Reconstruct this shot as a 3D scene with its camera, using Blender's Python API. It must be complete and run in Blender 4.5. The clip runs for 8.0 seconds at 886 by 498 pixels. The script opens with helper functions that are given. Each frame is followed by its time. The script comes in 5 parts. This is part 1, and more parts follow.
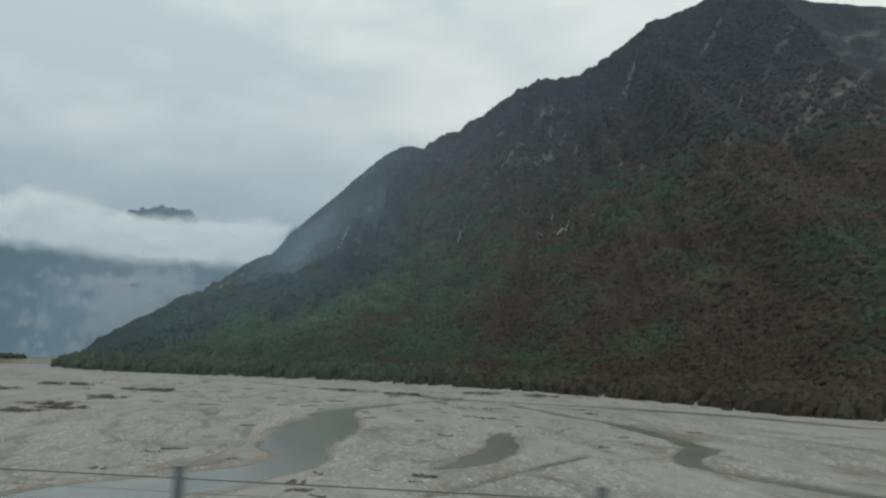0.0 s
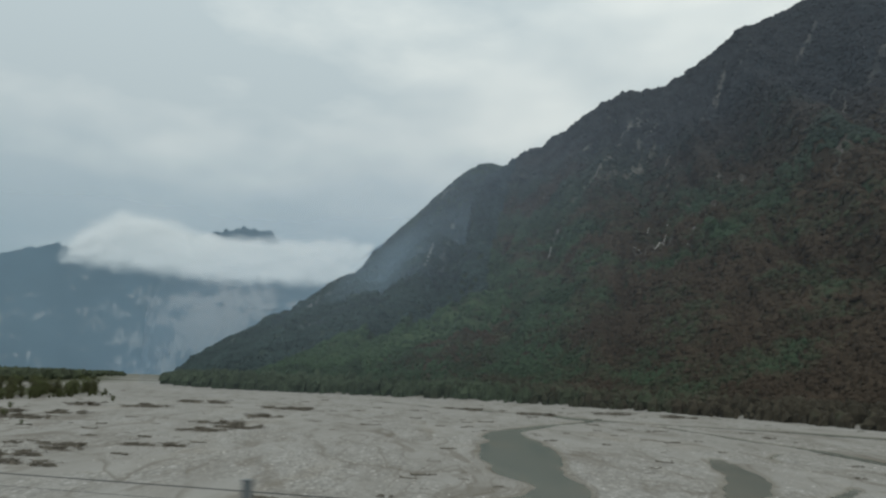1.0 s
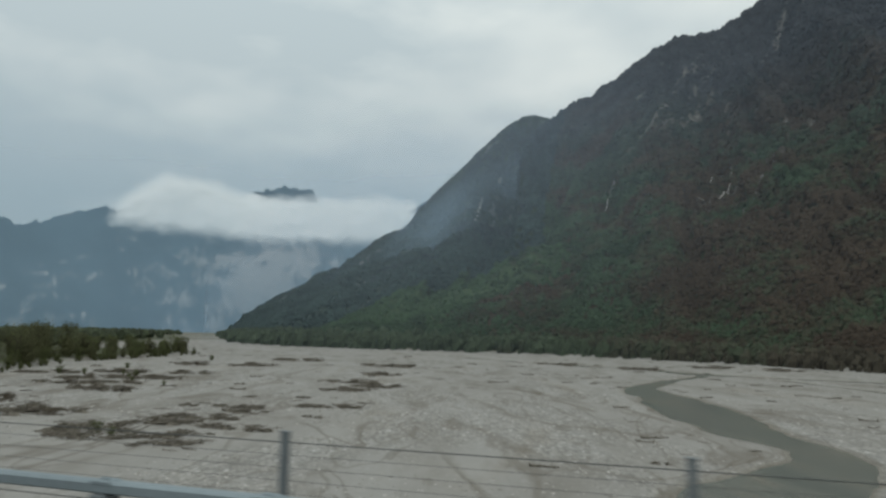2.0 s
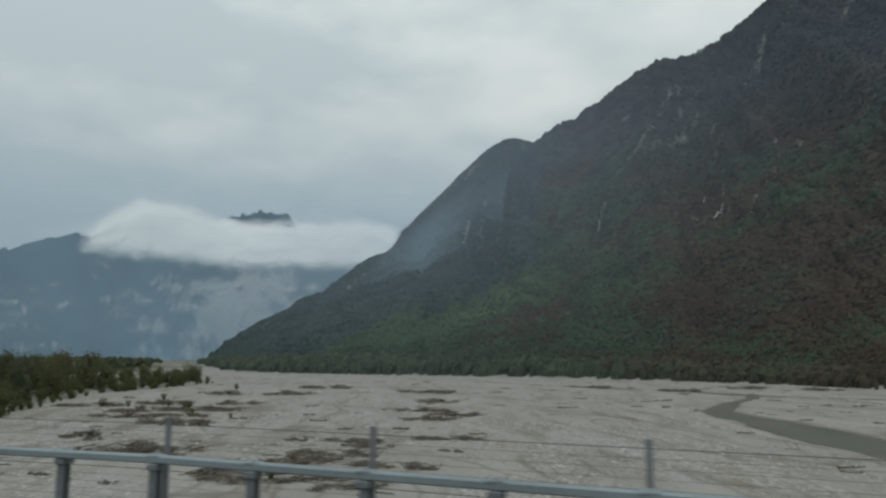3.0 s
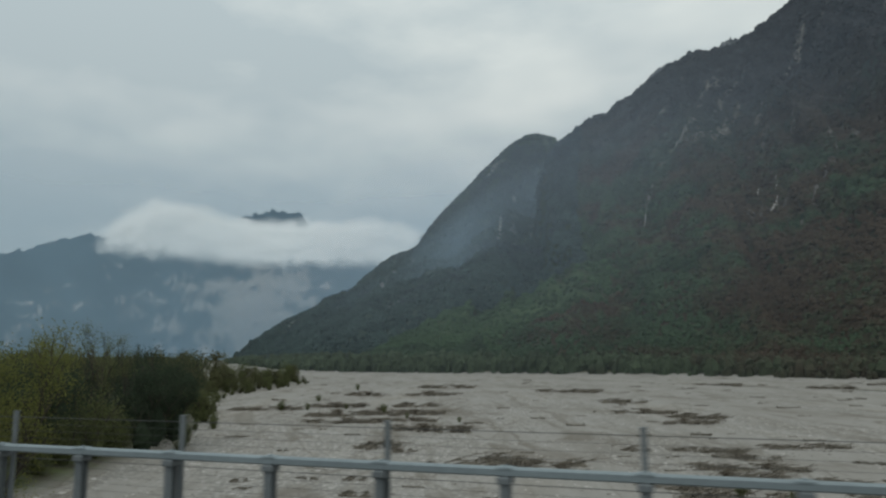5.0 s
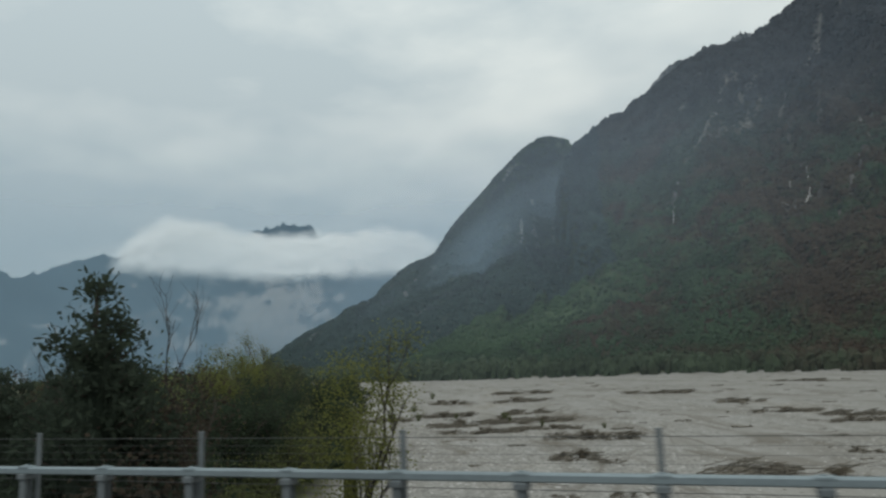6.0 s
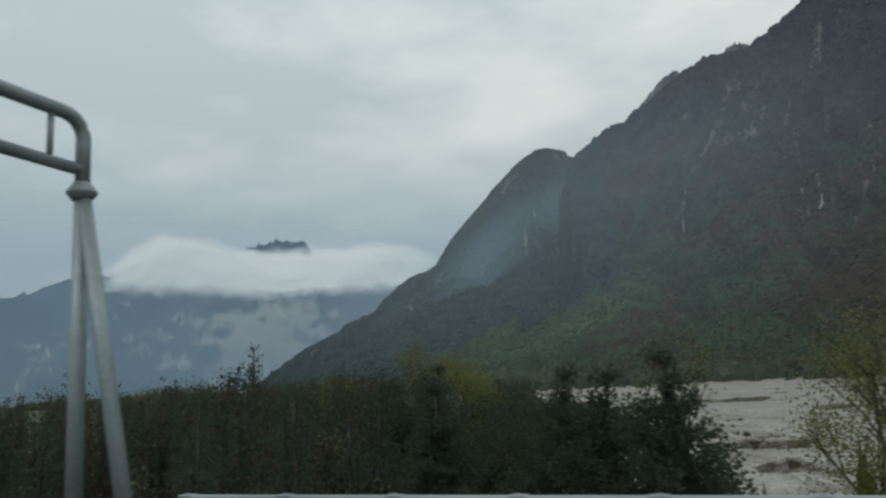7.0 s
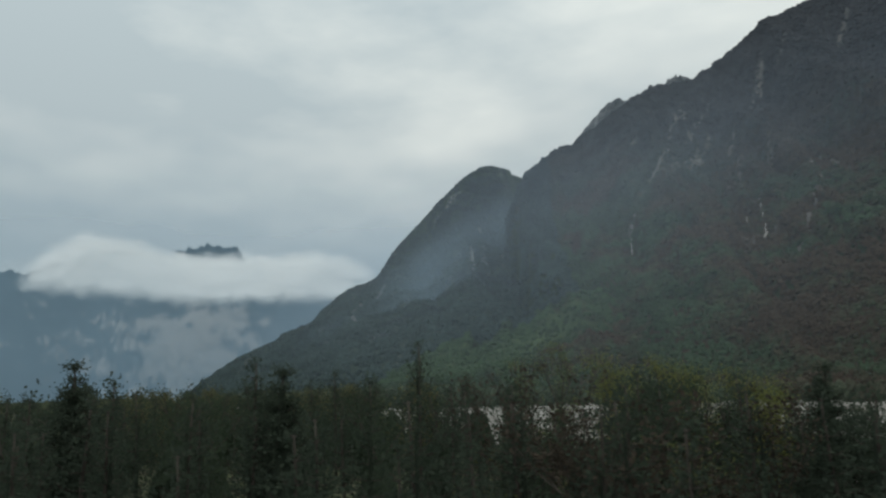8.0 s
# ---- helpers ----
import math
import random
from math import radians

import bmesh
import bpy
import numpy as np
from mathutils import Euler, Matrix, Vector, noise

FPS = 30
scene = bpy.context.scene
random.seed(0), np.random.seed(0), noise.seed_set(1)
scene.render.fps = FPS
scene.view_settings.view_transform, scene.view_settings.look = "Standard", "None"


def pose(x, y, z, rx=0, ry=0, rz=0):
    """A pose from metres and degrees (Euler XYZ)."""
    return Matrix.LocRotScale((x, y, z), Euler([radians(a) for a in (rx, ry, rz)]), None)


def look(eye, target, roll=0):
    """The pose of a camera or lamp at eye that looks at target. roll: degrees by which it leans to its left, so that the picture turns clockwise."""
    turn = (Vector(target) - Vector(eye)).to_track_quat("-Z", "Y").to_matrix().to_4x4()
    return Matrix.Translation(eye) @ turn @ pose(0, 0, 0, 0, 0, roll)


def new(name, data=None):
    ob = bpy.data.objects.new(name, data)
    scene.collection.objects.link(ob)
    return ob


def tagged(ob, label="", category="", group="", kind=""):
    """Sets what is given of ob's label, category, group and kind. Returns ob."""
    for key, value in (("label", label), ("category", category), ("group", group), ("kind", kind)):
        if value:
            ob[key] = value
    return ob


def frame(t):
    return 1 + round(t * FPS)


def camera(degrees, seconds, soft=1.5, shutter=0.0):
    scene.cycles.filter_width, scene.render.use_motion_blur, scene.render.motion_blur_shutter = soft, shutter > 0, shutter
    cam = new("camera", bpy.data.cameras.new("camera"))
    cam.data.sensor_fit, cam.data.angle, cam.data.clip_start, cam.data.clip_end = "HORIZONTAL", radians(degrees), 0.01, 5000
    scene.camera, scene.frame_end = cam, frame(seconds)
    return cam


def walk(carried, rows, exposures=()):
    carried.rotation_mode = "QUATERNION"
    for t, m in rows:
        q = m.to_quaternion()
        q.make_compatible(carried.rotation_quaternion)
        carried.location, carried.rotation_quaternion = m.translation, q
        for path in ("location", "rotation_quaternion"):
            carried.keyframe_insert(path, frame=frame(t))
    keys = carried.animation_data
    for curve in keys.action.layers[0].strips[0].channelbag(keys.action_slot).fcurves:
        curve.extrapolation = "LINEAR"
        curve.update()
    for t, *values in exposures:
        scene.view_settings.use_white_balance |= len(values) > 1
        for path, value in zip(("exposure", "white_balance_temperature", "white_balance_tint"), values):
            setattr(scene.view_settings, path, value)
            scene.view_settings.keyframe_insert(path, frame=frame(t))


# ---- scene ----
# The camera rides at a coach's window, along a motorway viaduct over a wide gravel river.
cam = camera(62.77, 8.0, soft=2.4, shutter=0.08)
walk(cam, [
    (0.0, pose(-0.00, 0.00, 12.74, 99.09, -1.61, 7.98)),
    (0.3, pose(-7.50, 0.00, 12.74, 98.68, -1.79, 8.90)),
    (0.5, pose(-12.50, 0.00, 12.74, 98.90, -1.87, 8.82)),
    (0.6, pose(-15.00, 0.00, 12.74, 98.91, -1.94, 8.80)),
    (0.7, pose(-17.50, 0.00, 12.74, 98.58, -1.02, 9.03)),
    (0.8, pose(-20.00, 0.00, 12.74, 97.68, -1.27, 9.38)),
    (0.9, pose(-22.50, 0.01, 12.74, 99.71, -1.51, 12.11)),
    (1.0, pose(-25.00, 0.01, 12.74, 100.27, -1.76, 13.65)),
    (1.1, pose(-27.50, 0.02, 12.74, 99.74, -1.80, 14.49)),
    (1.2, pose(-30.00, 0.03, 12.74, 98.32, -1.83, 15.68)),
    (1.3, pose(-32.50, 0.05, 12.74, 97.48, -0.90, 16.82)),
    (1.4, pose(-35.00, 0.08, 12.74, 97.17, 0.03, 17.74)),
    (1.5, pose(-37.50, 0.10, 12.74, 97.12, 0.96, 16.71)),
    (1.6, pose(-40.00, 0.14, 12.74, 96.47, 1.13, 15.85)),
    (1.7, pose(-42.50, 0.17, 12.74, 94.41, 1.29, 15.35)),
    (1.8, pose(-45.00, 0.21, 12.74, 92.79, 1.46, 15.99)),
    (1.9, pose(-47.50, 0.25, 12.74, 93.94, 0.21, 16.14)),
    (2.0, pose(-50.00, 0.30, 12.74, 96.69, -1.04, 16.65)),
    (2.1, pose(-52.50, 0.35, 12.74, 98.67, -0.56, 16.20)),
    (2.2, pose(-55.00, 0.41, 12.74, 98.44, -0.09, 15.22)),
    (3.3, pose(-82.50, 1.32, 12.74, 98.69, -0.37, 14.44)),
    (3.4, pose(-85.00, 1.43, 12.74, 99.40, -1.13, 14.19)),
    (3.5, pose(-87.50, 1.54, 12.74, 99.93, -1.89, 15.35)),
    (3.6, pose(-90.00, 1.67, 12.74, 101.56, -1.45, 16.76)),
    (3.7, pose(-92.50, 1.79, 12.74, 100.93, -1.01, 17.25)),
    (3.8, pose(-95.00, 1.92, 12.74, 100.61, -0.56, 17.02)),
    (3.9, pose(-97.50, 2.04, 12.74, 100.43, -0.12, 16.49)),
    (4.0, pose(-100.00, 2.17, 12.74, 100.33, 0.32, 16.00)),
    (4.2, pose(-105.00, 2.45, 12.74, 100.50, 0.12, 15.98)),
    (5.3, pose(-132.50, 4.28, 12.74, 97.93, 0.81, 14.69)),
    (5.4, pose(-135.00, 4.48, 12.74, 97.96, 1.26, 14.32)),
    (5.5, pose(-137.50, 4.67, 12.74, 97.10, 1.70, 14.12)),
    (5.6, pose(-140.00, 4.87, 12.74, 97.25, 1.96, 14.18)),
    (5.7, pose(-142.50, 5.08, 12.74, 96.70, 2.22, 14.24)),
    (5.8, pose(-145.00, 5.29, 12.74, 97.82, 2.28, 14.88)),
    (5.9, pose(-147.50, 5.51, 12.74, 98.76, 2.35, 16.14)),
    (6.0, pose(-150.00, 5.72, 12.74, 99.00, 2.41, 16.16)),
    (6.1, pose(-152.50, 5.94, 12.74, 99.50, 2.34, 15.69)),
    (6.2, pose(-155.00, 6.17, 12.74, 99.77, 2.51, 16.40)),
    (6.3, pose(-157.50, 6.40, 12.74, 100.04, 2.67, 17.81)),
    (6.4, pose(-160.00, 6.63, 12.74, 99.69, 3.18, 17.71)),
    (6.5, pose(-162.50, 6.86, 12.74, 98.64, 3.68, 16.55)),
    (6.6, pose(-165.00, 7.10, 12.74, 99.88, 3.80, 16.40)),
    (6.7, pose(-167.50, 7.35, 12.74, 100.37, 3.91, 16.65)),
    (6.8, pose(-170.00, 7.59, 12.74, 99.05, 4.03, 14.78)),
    (6.9, pose(-172.50, 7.84, 12.74, 100.38, 3.68, 14.54)),
    (7.0, pose(-175.00, 8.09, 12.74, 100.11, 3.34, 15.54)),
    (7.1, pose(-177.50, 8.34, 12.74, 100.68, 3.11, 15.98)),
    (7.2, pose(-180.00, 8.60, 12.74, 100.45, 2.88, 14.91)),
    (7.4, pose(-185.00, 9.13, 12.74, 101.39, 2.42, 13.49)),
    (7.5, pose(-187.50, 9.40, 12.74, 101.34, 1.85, 12.69)),
    (7.6, pose(-190.00, 9.68, 12.74, 102.31, 1.47, 12.96)),
    (7.7, pose(-192.50, 9.95, 12.74, 101.24, 1.08, 10.66)),
    (7.8, pose(-195.00, 10.23, 12.74, 101.19, 0.70, 10.17)),
    (7.9, pose(-197.50, 10.52, 12.74, 100.74, 1.19, 9.91)),
    (8.0, pose(-200.00, 10.80, 12.74, 100.99, 1.68, 9.83)),
], exposures=[(0.0, 0.12), (1.0, 0.10), (1.5, 0.06), (2.0, 0.14), (2.2, 0.12), (3.3, 0.02), (4.0, -0.03), (5.3, 0.03), (6.0, 0.10), (6.5, -0.03), (7.0, 0.05), (8.0, 0.03)])

# ---- light: an overcast afternoon ----
SUN_AZ, SUN_EL = radians(215), radians(52)
world = bpy.data.worlds.new("overcast_sky")
scene.world = world
world.use_nodes = True
wn, wl = world.node_tree.nodes, world.node_tree.links
wn.clear()


def wnode(kind, **values):
    n = wn.new(kind)
    for key, value in values.items():
        n.inputs[key].default_value = value
    return n


coord = wn.new("ShaderNodeTexCoord")
sky = wn.new("ShaderNodeTexSky")
sky.sky_type, sky.sun_disc = "NISHITA", False
sky.sun_elevation, sky.sun_rotation = SUN_EL, SUN_AZ
sky_dim = wn.new("ShaderNodeVectorMath")
sky_dim.operation = "SCALE"
sky_dim.inputs["Scale"].default_value = 0.10
wl.new(sky.outputs[0], sky_dim.inputs[0])
sep = wn.new("ShaderNodeSeparateXYZ")
wl.new(coord.outputs["Generated"], sep.inputs[0])
# the cloud deck brightens towards the zenith
rise = wn.new("ShaderNodeMapRange")
rise.inputs["From Min"].default_value, rise.inputs["From Max"].default_value = 0.0, 1.0
rise.inputs["To Min"].default_value, rise.inputs["To Max"].default_value = 0.88, 1.9
wl.new(sep.outputs["Z"], rise.inputs["Value"])
stretch = wn.new("ShaderNodeMapping")
stretch.inputs["Scale"].default_value = (1.0, 1.0, 2.6)
wl.new(coord.outputs["Generated"], stretch.inputs["Vector"])
billow = wnode("ShaderNodeTexNoise", Scale=3.2, Detail=6.0, Roughness=0.52)
wisps = wnode("ShaderNodeTexNoise", Scale=9.0, Detail=5.0, Roughness=0.5)
wl.new(stretch.outputs[0], billow.inputs["Vector"])
wl.new(stretch.outputs[0], wisps.inputs["Vector"])
drift = wn.new("ShaderNodeMath")
drift.operation = "MULTIPLY"
drift.inputs[1].default_value = 0.40
wl.new(sep.outputs["X"], drift.inputs[0])
both = wn.new("ShaderNodeMath")
both.operation = "MULTIPLY_ADD"
both.inputs[1].default_value = 0.2
wl.new(wisps.outputs[0], both.inputs[0])
wl.new(billow.outputs[0], both.inputs[2])
deck = wn.new("ShaderNodeValToRGB")
deck.color_ramp.elements[0].position, deck.color_ramp.elements[0].color = 0.34, (0.380, 0.442, 0.453, 1)
deck.color_ramp.elements[1].position, deck.color_ramp.elements[1].color = 0.78, (0.616, 0.652, 0.618, 1)
thick = wn.new("ShaderNodeMath")
thick.operation = "ADD"
wl.new(both.outputs[0], thick.inputs[0])
wl.new(drift.outputs[0], thick.inputs[1])
wl.new(thick.outputs[0], deck.inputs[0])
lit = wn.new("ShaderNodeVectorMath")
lit.operation = "SCALE"
wl.new(deck.outputs[0], lit.inputs[0])
wl.new(rise.outputs[0], lit.inputs["Scale"])
cover = wn.new("ShaderNodeMix")
cover.data_type = "RGBA"
cover.inputs["Factor"].default_value = 0.9
wl.new(sky_dim.outputs[0], cover.inputs["A"])
wl.new(lit.outputs[0], cover.inputs["B"])
back = wnode("ShaderNodeBackground", Strength=1.0)
wl.new(cover.outputs["Result"], back.inputs["Color"])
wout = wn.new("ShaderNodeOutputWorld")
wl.new(back.outputs[0], wout.inputs["Surface"])

sun_data = bpy.data.lights.new("sun", "SUN")
sun_data.energy, sun_data.angle, sun_data.color = 0.6, radians(25), (1.0, 0.97, 0.92)
sun = new("sun", sun_data)
sun.matrix_world = look((0, 0, 300), (300 * math.cos(SUN_EL) * -math.sin(SUN_AZ), 300 * math.cos(SUN_EL) * -math.cos(SUN_AZ), 300 - 300 * math.sin(SUN_EL)))


# ---- materials ----
class Paint:
    """A node material in the making."""

    def __init__(self, name):
        self.mat = bpy.data.materials.new(name)
        self.mat.use_nodes = True
        self.n, self.l = self.mat.node_tree.nodes, self.mat.node_tree.links
        self.bsdf = self.n["Principled BSDF"]
        self.out = self.n["Material Output"]
        self.pos = self.n.new("ShaderNodeNewGeometry").outputs["Position"]
        self.island = self.n["Geometry"].outputs["Random Per Island"]

    def mapped(self, scale=(1, 1, 1), turn=0.0, source=None):
        m = self.n.new("ShaderNodeMapping")
        m.inputs["Scale"].default_value = scale
        m.inputs["Rotation"].default_value = (0, 0, turn)
        self.l.new(source or self.pos, m.inputs["Vector"])
        return m.outputs[0]

    def along(self, wide, length, turn=17.0):
        """The place in axes whose y lies along the river's flow, turned from the world's y axis by so many degrees."""
        m = self.n.new("ShaderNodeMapping")
        m.vector_type = "TEXTURE"
        m.inputs["Scale"].default_value = (wide, length, 1)
        m.inputs["Rotation"].default_value = (0, 0, radians(turn))
        self.l.new(self.pos, m.inputs["Vector"])
        return m.outputs[0]

    def noise(self, size, detail=4, rough=0.55, vector=None, warp=0.0):
        t = self.n.new("ShaderNodeTexNoise")
        t.inputs["Scale"].default_value = 1.0 / size
        t.inputs["Detail"].default_value = detail
        t.inputs["Roughness"].default_value = rough
        t.inputs["Distortion"].default_value = warp
        self.l.new(vector or self.pos, t.inputs["Vector"])
        return t.outputs[0]

    def cells(self, size, vector=None, out="Color"):
        t = self.n.new("ShaderNodeTexVoronoi")
        t.inputs["Scale"].default_value = 1.0 / size
        self.l.new(vector or self.pos, t.inputs["Vector"])
        return t.outputs[out]

    def ramp(self, value, *stops):
        r = self.n.new("ShaderNodeValToRGB")
        e = r.color_ramp.elements
        full = [(p, (c, c, c, 1) if isinstance(c, (int, float)) else (*c, 1)) for p, c in stops]
        e[0].position, e[0].color = full[0]
        e[-1].position, e[-1].color = full[-1]
        for p, c in full[1:-1]:
            e.new(p).color = c
        self.l.new(value, r.inputs[0])
        return r.outputs[0]

    def mix(self, fac, a, b, how="MIX"):
        m = self.n.new("ShaderNodeMix")
        m.data_type, m.blend_type = "RGBA", how
        for key, v in (("Factor", fac), ("A", a), ("B", b)):
            socket = m.inputs[key] if key == "Factor" else m.inputs[key + "_Color"] if (key + "_Color") in m.inputs else [s for s in m.inputs if s.name == key and s.type == "RGBA"][0]
            if isinstance(v, (int, float)):
                socket.default_value = v
            elif isinstance(v, tuple):
                socket.default_value = (*v, 1)
            else:
                self.l.new(v, socket)
        return [s for s in m.outputs if s.type == "RGBA"][0]

    def math(self, how, a, b=0.0):
        m = self.n.new("ShaderNodeMath")
        m.operation = how
        for i, v in enumerate((a, b)):
            if isinstance(v, (int, float)):
                m.inputs[i].default_value = v
            else:
                self.l.new(v, m.inputs[i])
        return m.outputs[0]

    def height(self):
        s = self.n.new("ShaderNodeSeparateXYZ")
        self.l.new(self.pos, s.inputs[0])
        return s.outputs["Z"]

    def upstream(self):
        """The woods are greener upstream."""
        s, m = self.n.new("ShaderNodeSeparateXYZ"), self.n.new("ShaderNodeMapRange")
        self.l.new(self.pos, s.inputs[0])
        m.inputs["From Min"].default_value, m.inputs["From Max"].default_value = 60, -330
        m.inputs["To Min"].default_value, m.inputs["To Max"].default_value = 0.0, 0.17
        self.l.new(s.outputs["X"], m.inputs["Value"])
        return m.outputs[0]

    def bump(self, value, strength, distance):
        b = self.n.new("ShaderNodeBump")
        b.inputs["Strength"].default_value = strength
        b.inputs["Distance"].default_value = distance
        self.l.new(value, b.inputs["Height"])
        self.l.new(b.outputs[0], self.bsdf.inputs["Normal"])

    def done(self, colour, rough=0.8, metal=0.0, spec=0.3):
        if isinstance(colour, tuple):
            self.bsdf.inputs["Base Color"].default_value = (*colour, 1)
        else:
            self.l.new(colour, self.bsdf.inputs["Base Color"])
        if isinstance(rough, (int, float)):
            self.bsdf.inputs["Roughness"].default_value = rough
        else:
            self.l.new(rough, self.bsdf.inputs["Roughness"])
        self.bsdf.inputs["Metallic"].default_value = metal
        self.bsdf.inputs["Specular IOR Level"].default_value = spec
        return self.mat


def gravel_paint():
    """Bars of pale gravel drawn out along the flow, with smooth sand, damp runnels and strewn stones."""
    p = Paint("river_gravel")
    bars = p.noise(1, 5, 0.55, p.along(16, 60, 14), 0.7)
    sand = p.noise(1, 4, 0.5, p.along(22, 75, 22), 0.6)
    pale = p.ramp(bars, (0.30, (0.150, 0.138, 0.118)), (0.42, (0.222, 0.213, 0.196)), (0.52, (0.252, 0.245, 0.230)), (0.62, (0.262, 0.252, 0.232)), (0.72, (0.200, 0.178, 0.148)))
    silt = p.ramp(p.noise(1, 6, 0.6, p.along(5, 22, 17), 0.5), (0.34, (0.165, 0.154, 0.135)), (0.60, (0.252, 0.245, 0.229)))
    base = p.mix(0.45, pale, silt)
    coarse = p.ramp(sand, (0.46, 1.0), (0.56, 0.12))  # smooth sand between the stony stretches
    stones = p.cells(1, p.along(0.34, 0.6))
    big = p.cells(1, p.along(0.8, 1.6))
    speck = p.ramp(stones, (0.1, 0.62), (0.9, 1.30))
    base = p.mix(p.math("MULTIPLY", coarse, 0.7), base, speck, "MULTIPLY")
    base = p.mix(p.math("MULTIPLY", coarse, 0.45), base, p.ramp(big, (0.1, 0.70), (0.9, 1.2)), "MULTIPLY")
    white = p.ramp(p.cells(1, p.along(0.42, 0.8)), (0.80, 0.0), (0.90, 1.0))
    base = p.mix(p.math("MULTIPLY", p.math("MULTIPLY", white, coarse), 0.55), base, (0.50, 0.49, 0.47))
    damp = p.ramp(p.noise(1, 6, 0.62, p.along(9, 46, 20), 1.0), (0.57, 0.0), (0.64, 1.0))
    base = p.mix(p.math("MULTIPLY", damp, 0.5), base, (0.110, 0.094, 0.073))
    for wide, length, turn, band, much in ((30, 95, 30, 0.026, 0.6), (14, 50, 12, 0.024, 0.45)):  # damp, silted runnels that wind between the bars
        vein = p.noise(1, 3, 0.45, p.along(wide, length, turn), 1.1)
        vein = p.ramp(vein, (0.48 - band, 0.0), (0.48, 1.0), (0.48 + 0.45 * band, 0.0))
        gap = p.ramp(p.noise(38, 3), (0.42, 0.0), (0.52, 1.0))
        base = p.mix(p.math("MULTIPLY", p.math("MULTIPLY", vein, gap), much), base, (0.092, 0.077, 0.057))
    z = p.n.new("ShaderNodeMapRange")
    z.inputs["From Min"].default_value, z.inputs["From Max"].default_value = -0.42, -0.07
    z.inputs["To Min"].default_value, z.inputs["To Max"].default_value = 1.0, 0.0
    p.l.new(p.height(), z.inputs["Value"])
    base = p.mix(p.math("MULTIPLY", z.outputs[0], 0.75), base, (0.10, 0.085, 0.055))
    soil = p.n.new("ShaderNodeMapRange")
    soil.inputs["From Min"].default_value, soil.inputs["From Max"].default_value = 0.9, 1.8
    p.l.new(p.height(), soil.inputs["Value"])
    turf = p.ramp(p.noise(3, 5), (0.35, (0.05, 0.045, 0.03)), (0.65, (0.06, 0.075, 0.03)))
    base = p.mix(soil.outputs[0], base, turf)
    p.bump(p.math("ADD", p.noise(1, 4, 0.6, p.along(0.5, 0.9)), p.math("MULTIPLY", stones, 0.5)), 0.35, 0.10)
    return p.done(base, 0.85, 0, 0.2)


def water_paint():
    p = Paint("shallow_grey_green_water")
    tint = p.ramp(p.noise(1, 5, 0.6, p.along(7, 30, 20), 0.8), (0.32, (0.120, 0.132, 0.120)), (0.52, (0.158, 0.164, 0.145)), (0.66, (0.185, 0.178, 0.150)), (0.78, (0.150, 0.122, 0.082)))
    p.bump(p.noise(0.6, 4), 0.25, 0.04)
    return p.done(tint, 0.22, 0, 0.5)


def forest_paint(name, brown, green, high):
    """Bare and budding woods: one tint for each crown, in broad patches; darker conifers and a blue haze tint high up.
    """
    p = Paint(name)
    patch = p.math("ADD", p.noise(170, 5, 0.6, p.mapped((1, 1, 1.5))), p.math("MULTIPLY", p.math("SUBTRACT", p.island, 0.5), 0.05))
    vary = p.mix(0.5, p.ramp(p.island, (0.0, 0.80), (0.5, 0.98), (0.9, 1.12), (1.0, 1.3)), p.ramp(p.noise(42, 5, 0.6), (0.34, 0.55), (0.66, 1.45)))
    both = p.mix(p.ramp(p.math("ADD", patch, p.upstream()), (0.50, 0.0), (0.60, 1.0)), brown, green)
    z = p.n.new("ShaderNodeMapRange")
    z.inputs["From Min"].default_value, z.inputs["From Max"].default_value = 200, 420
    p.l.new(p.math("ADD", p.height(), p.math("MULTIPLY", p.math("SUBTRACT", patch, 0.5), 260.0)), z.inputs["Value"])
    both = p.mix(z.outputs[0], both, high)
    return p.done(p.mix(1.0, both, vary, "MULTIPLY"), 0.95, 0, 0.08)


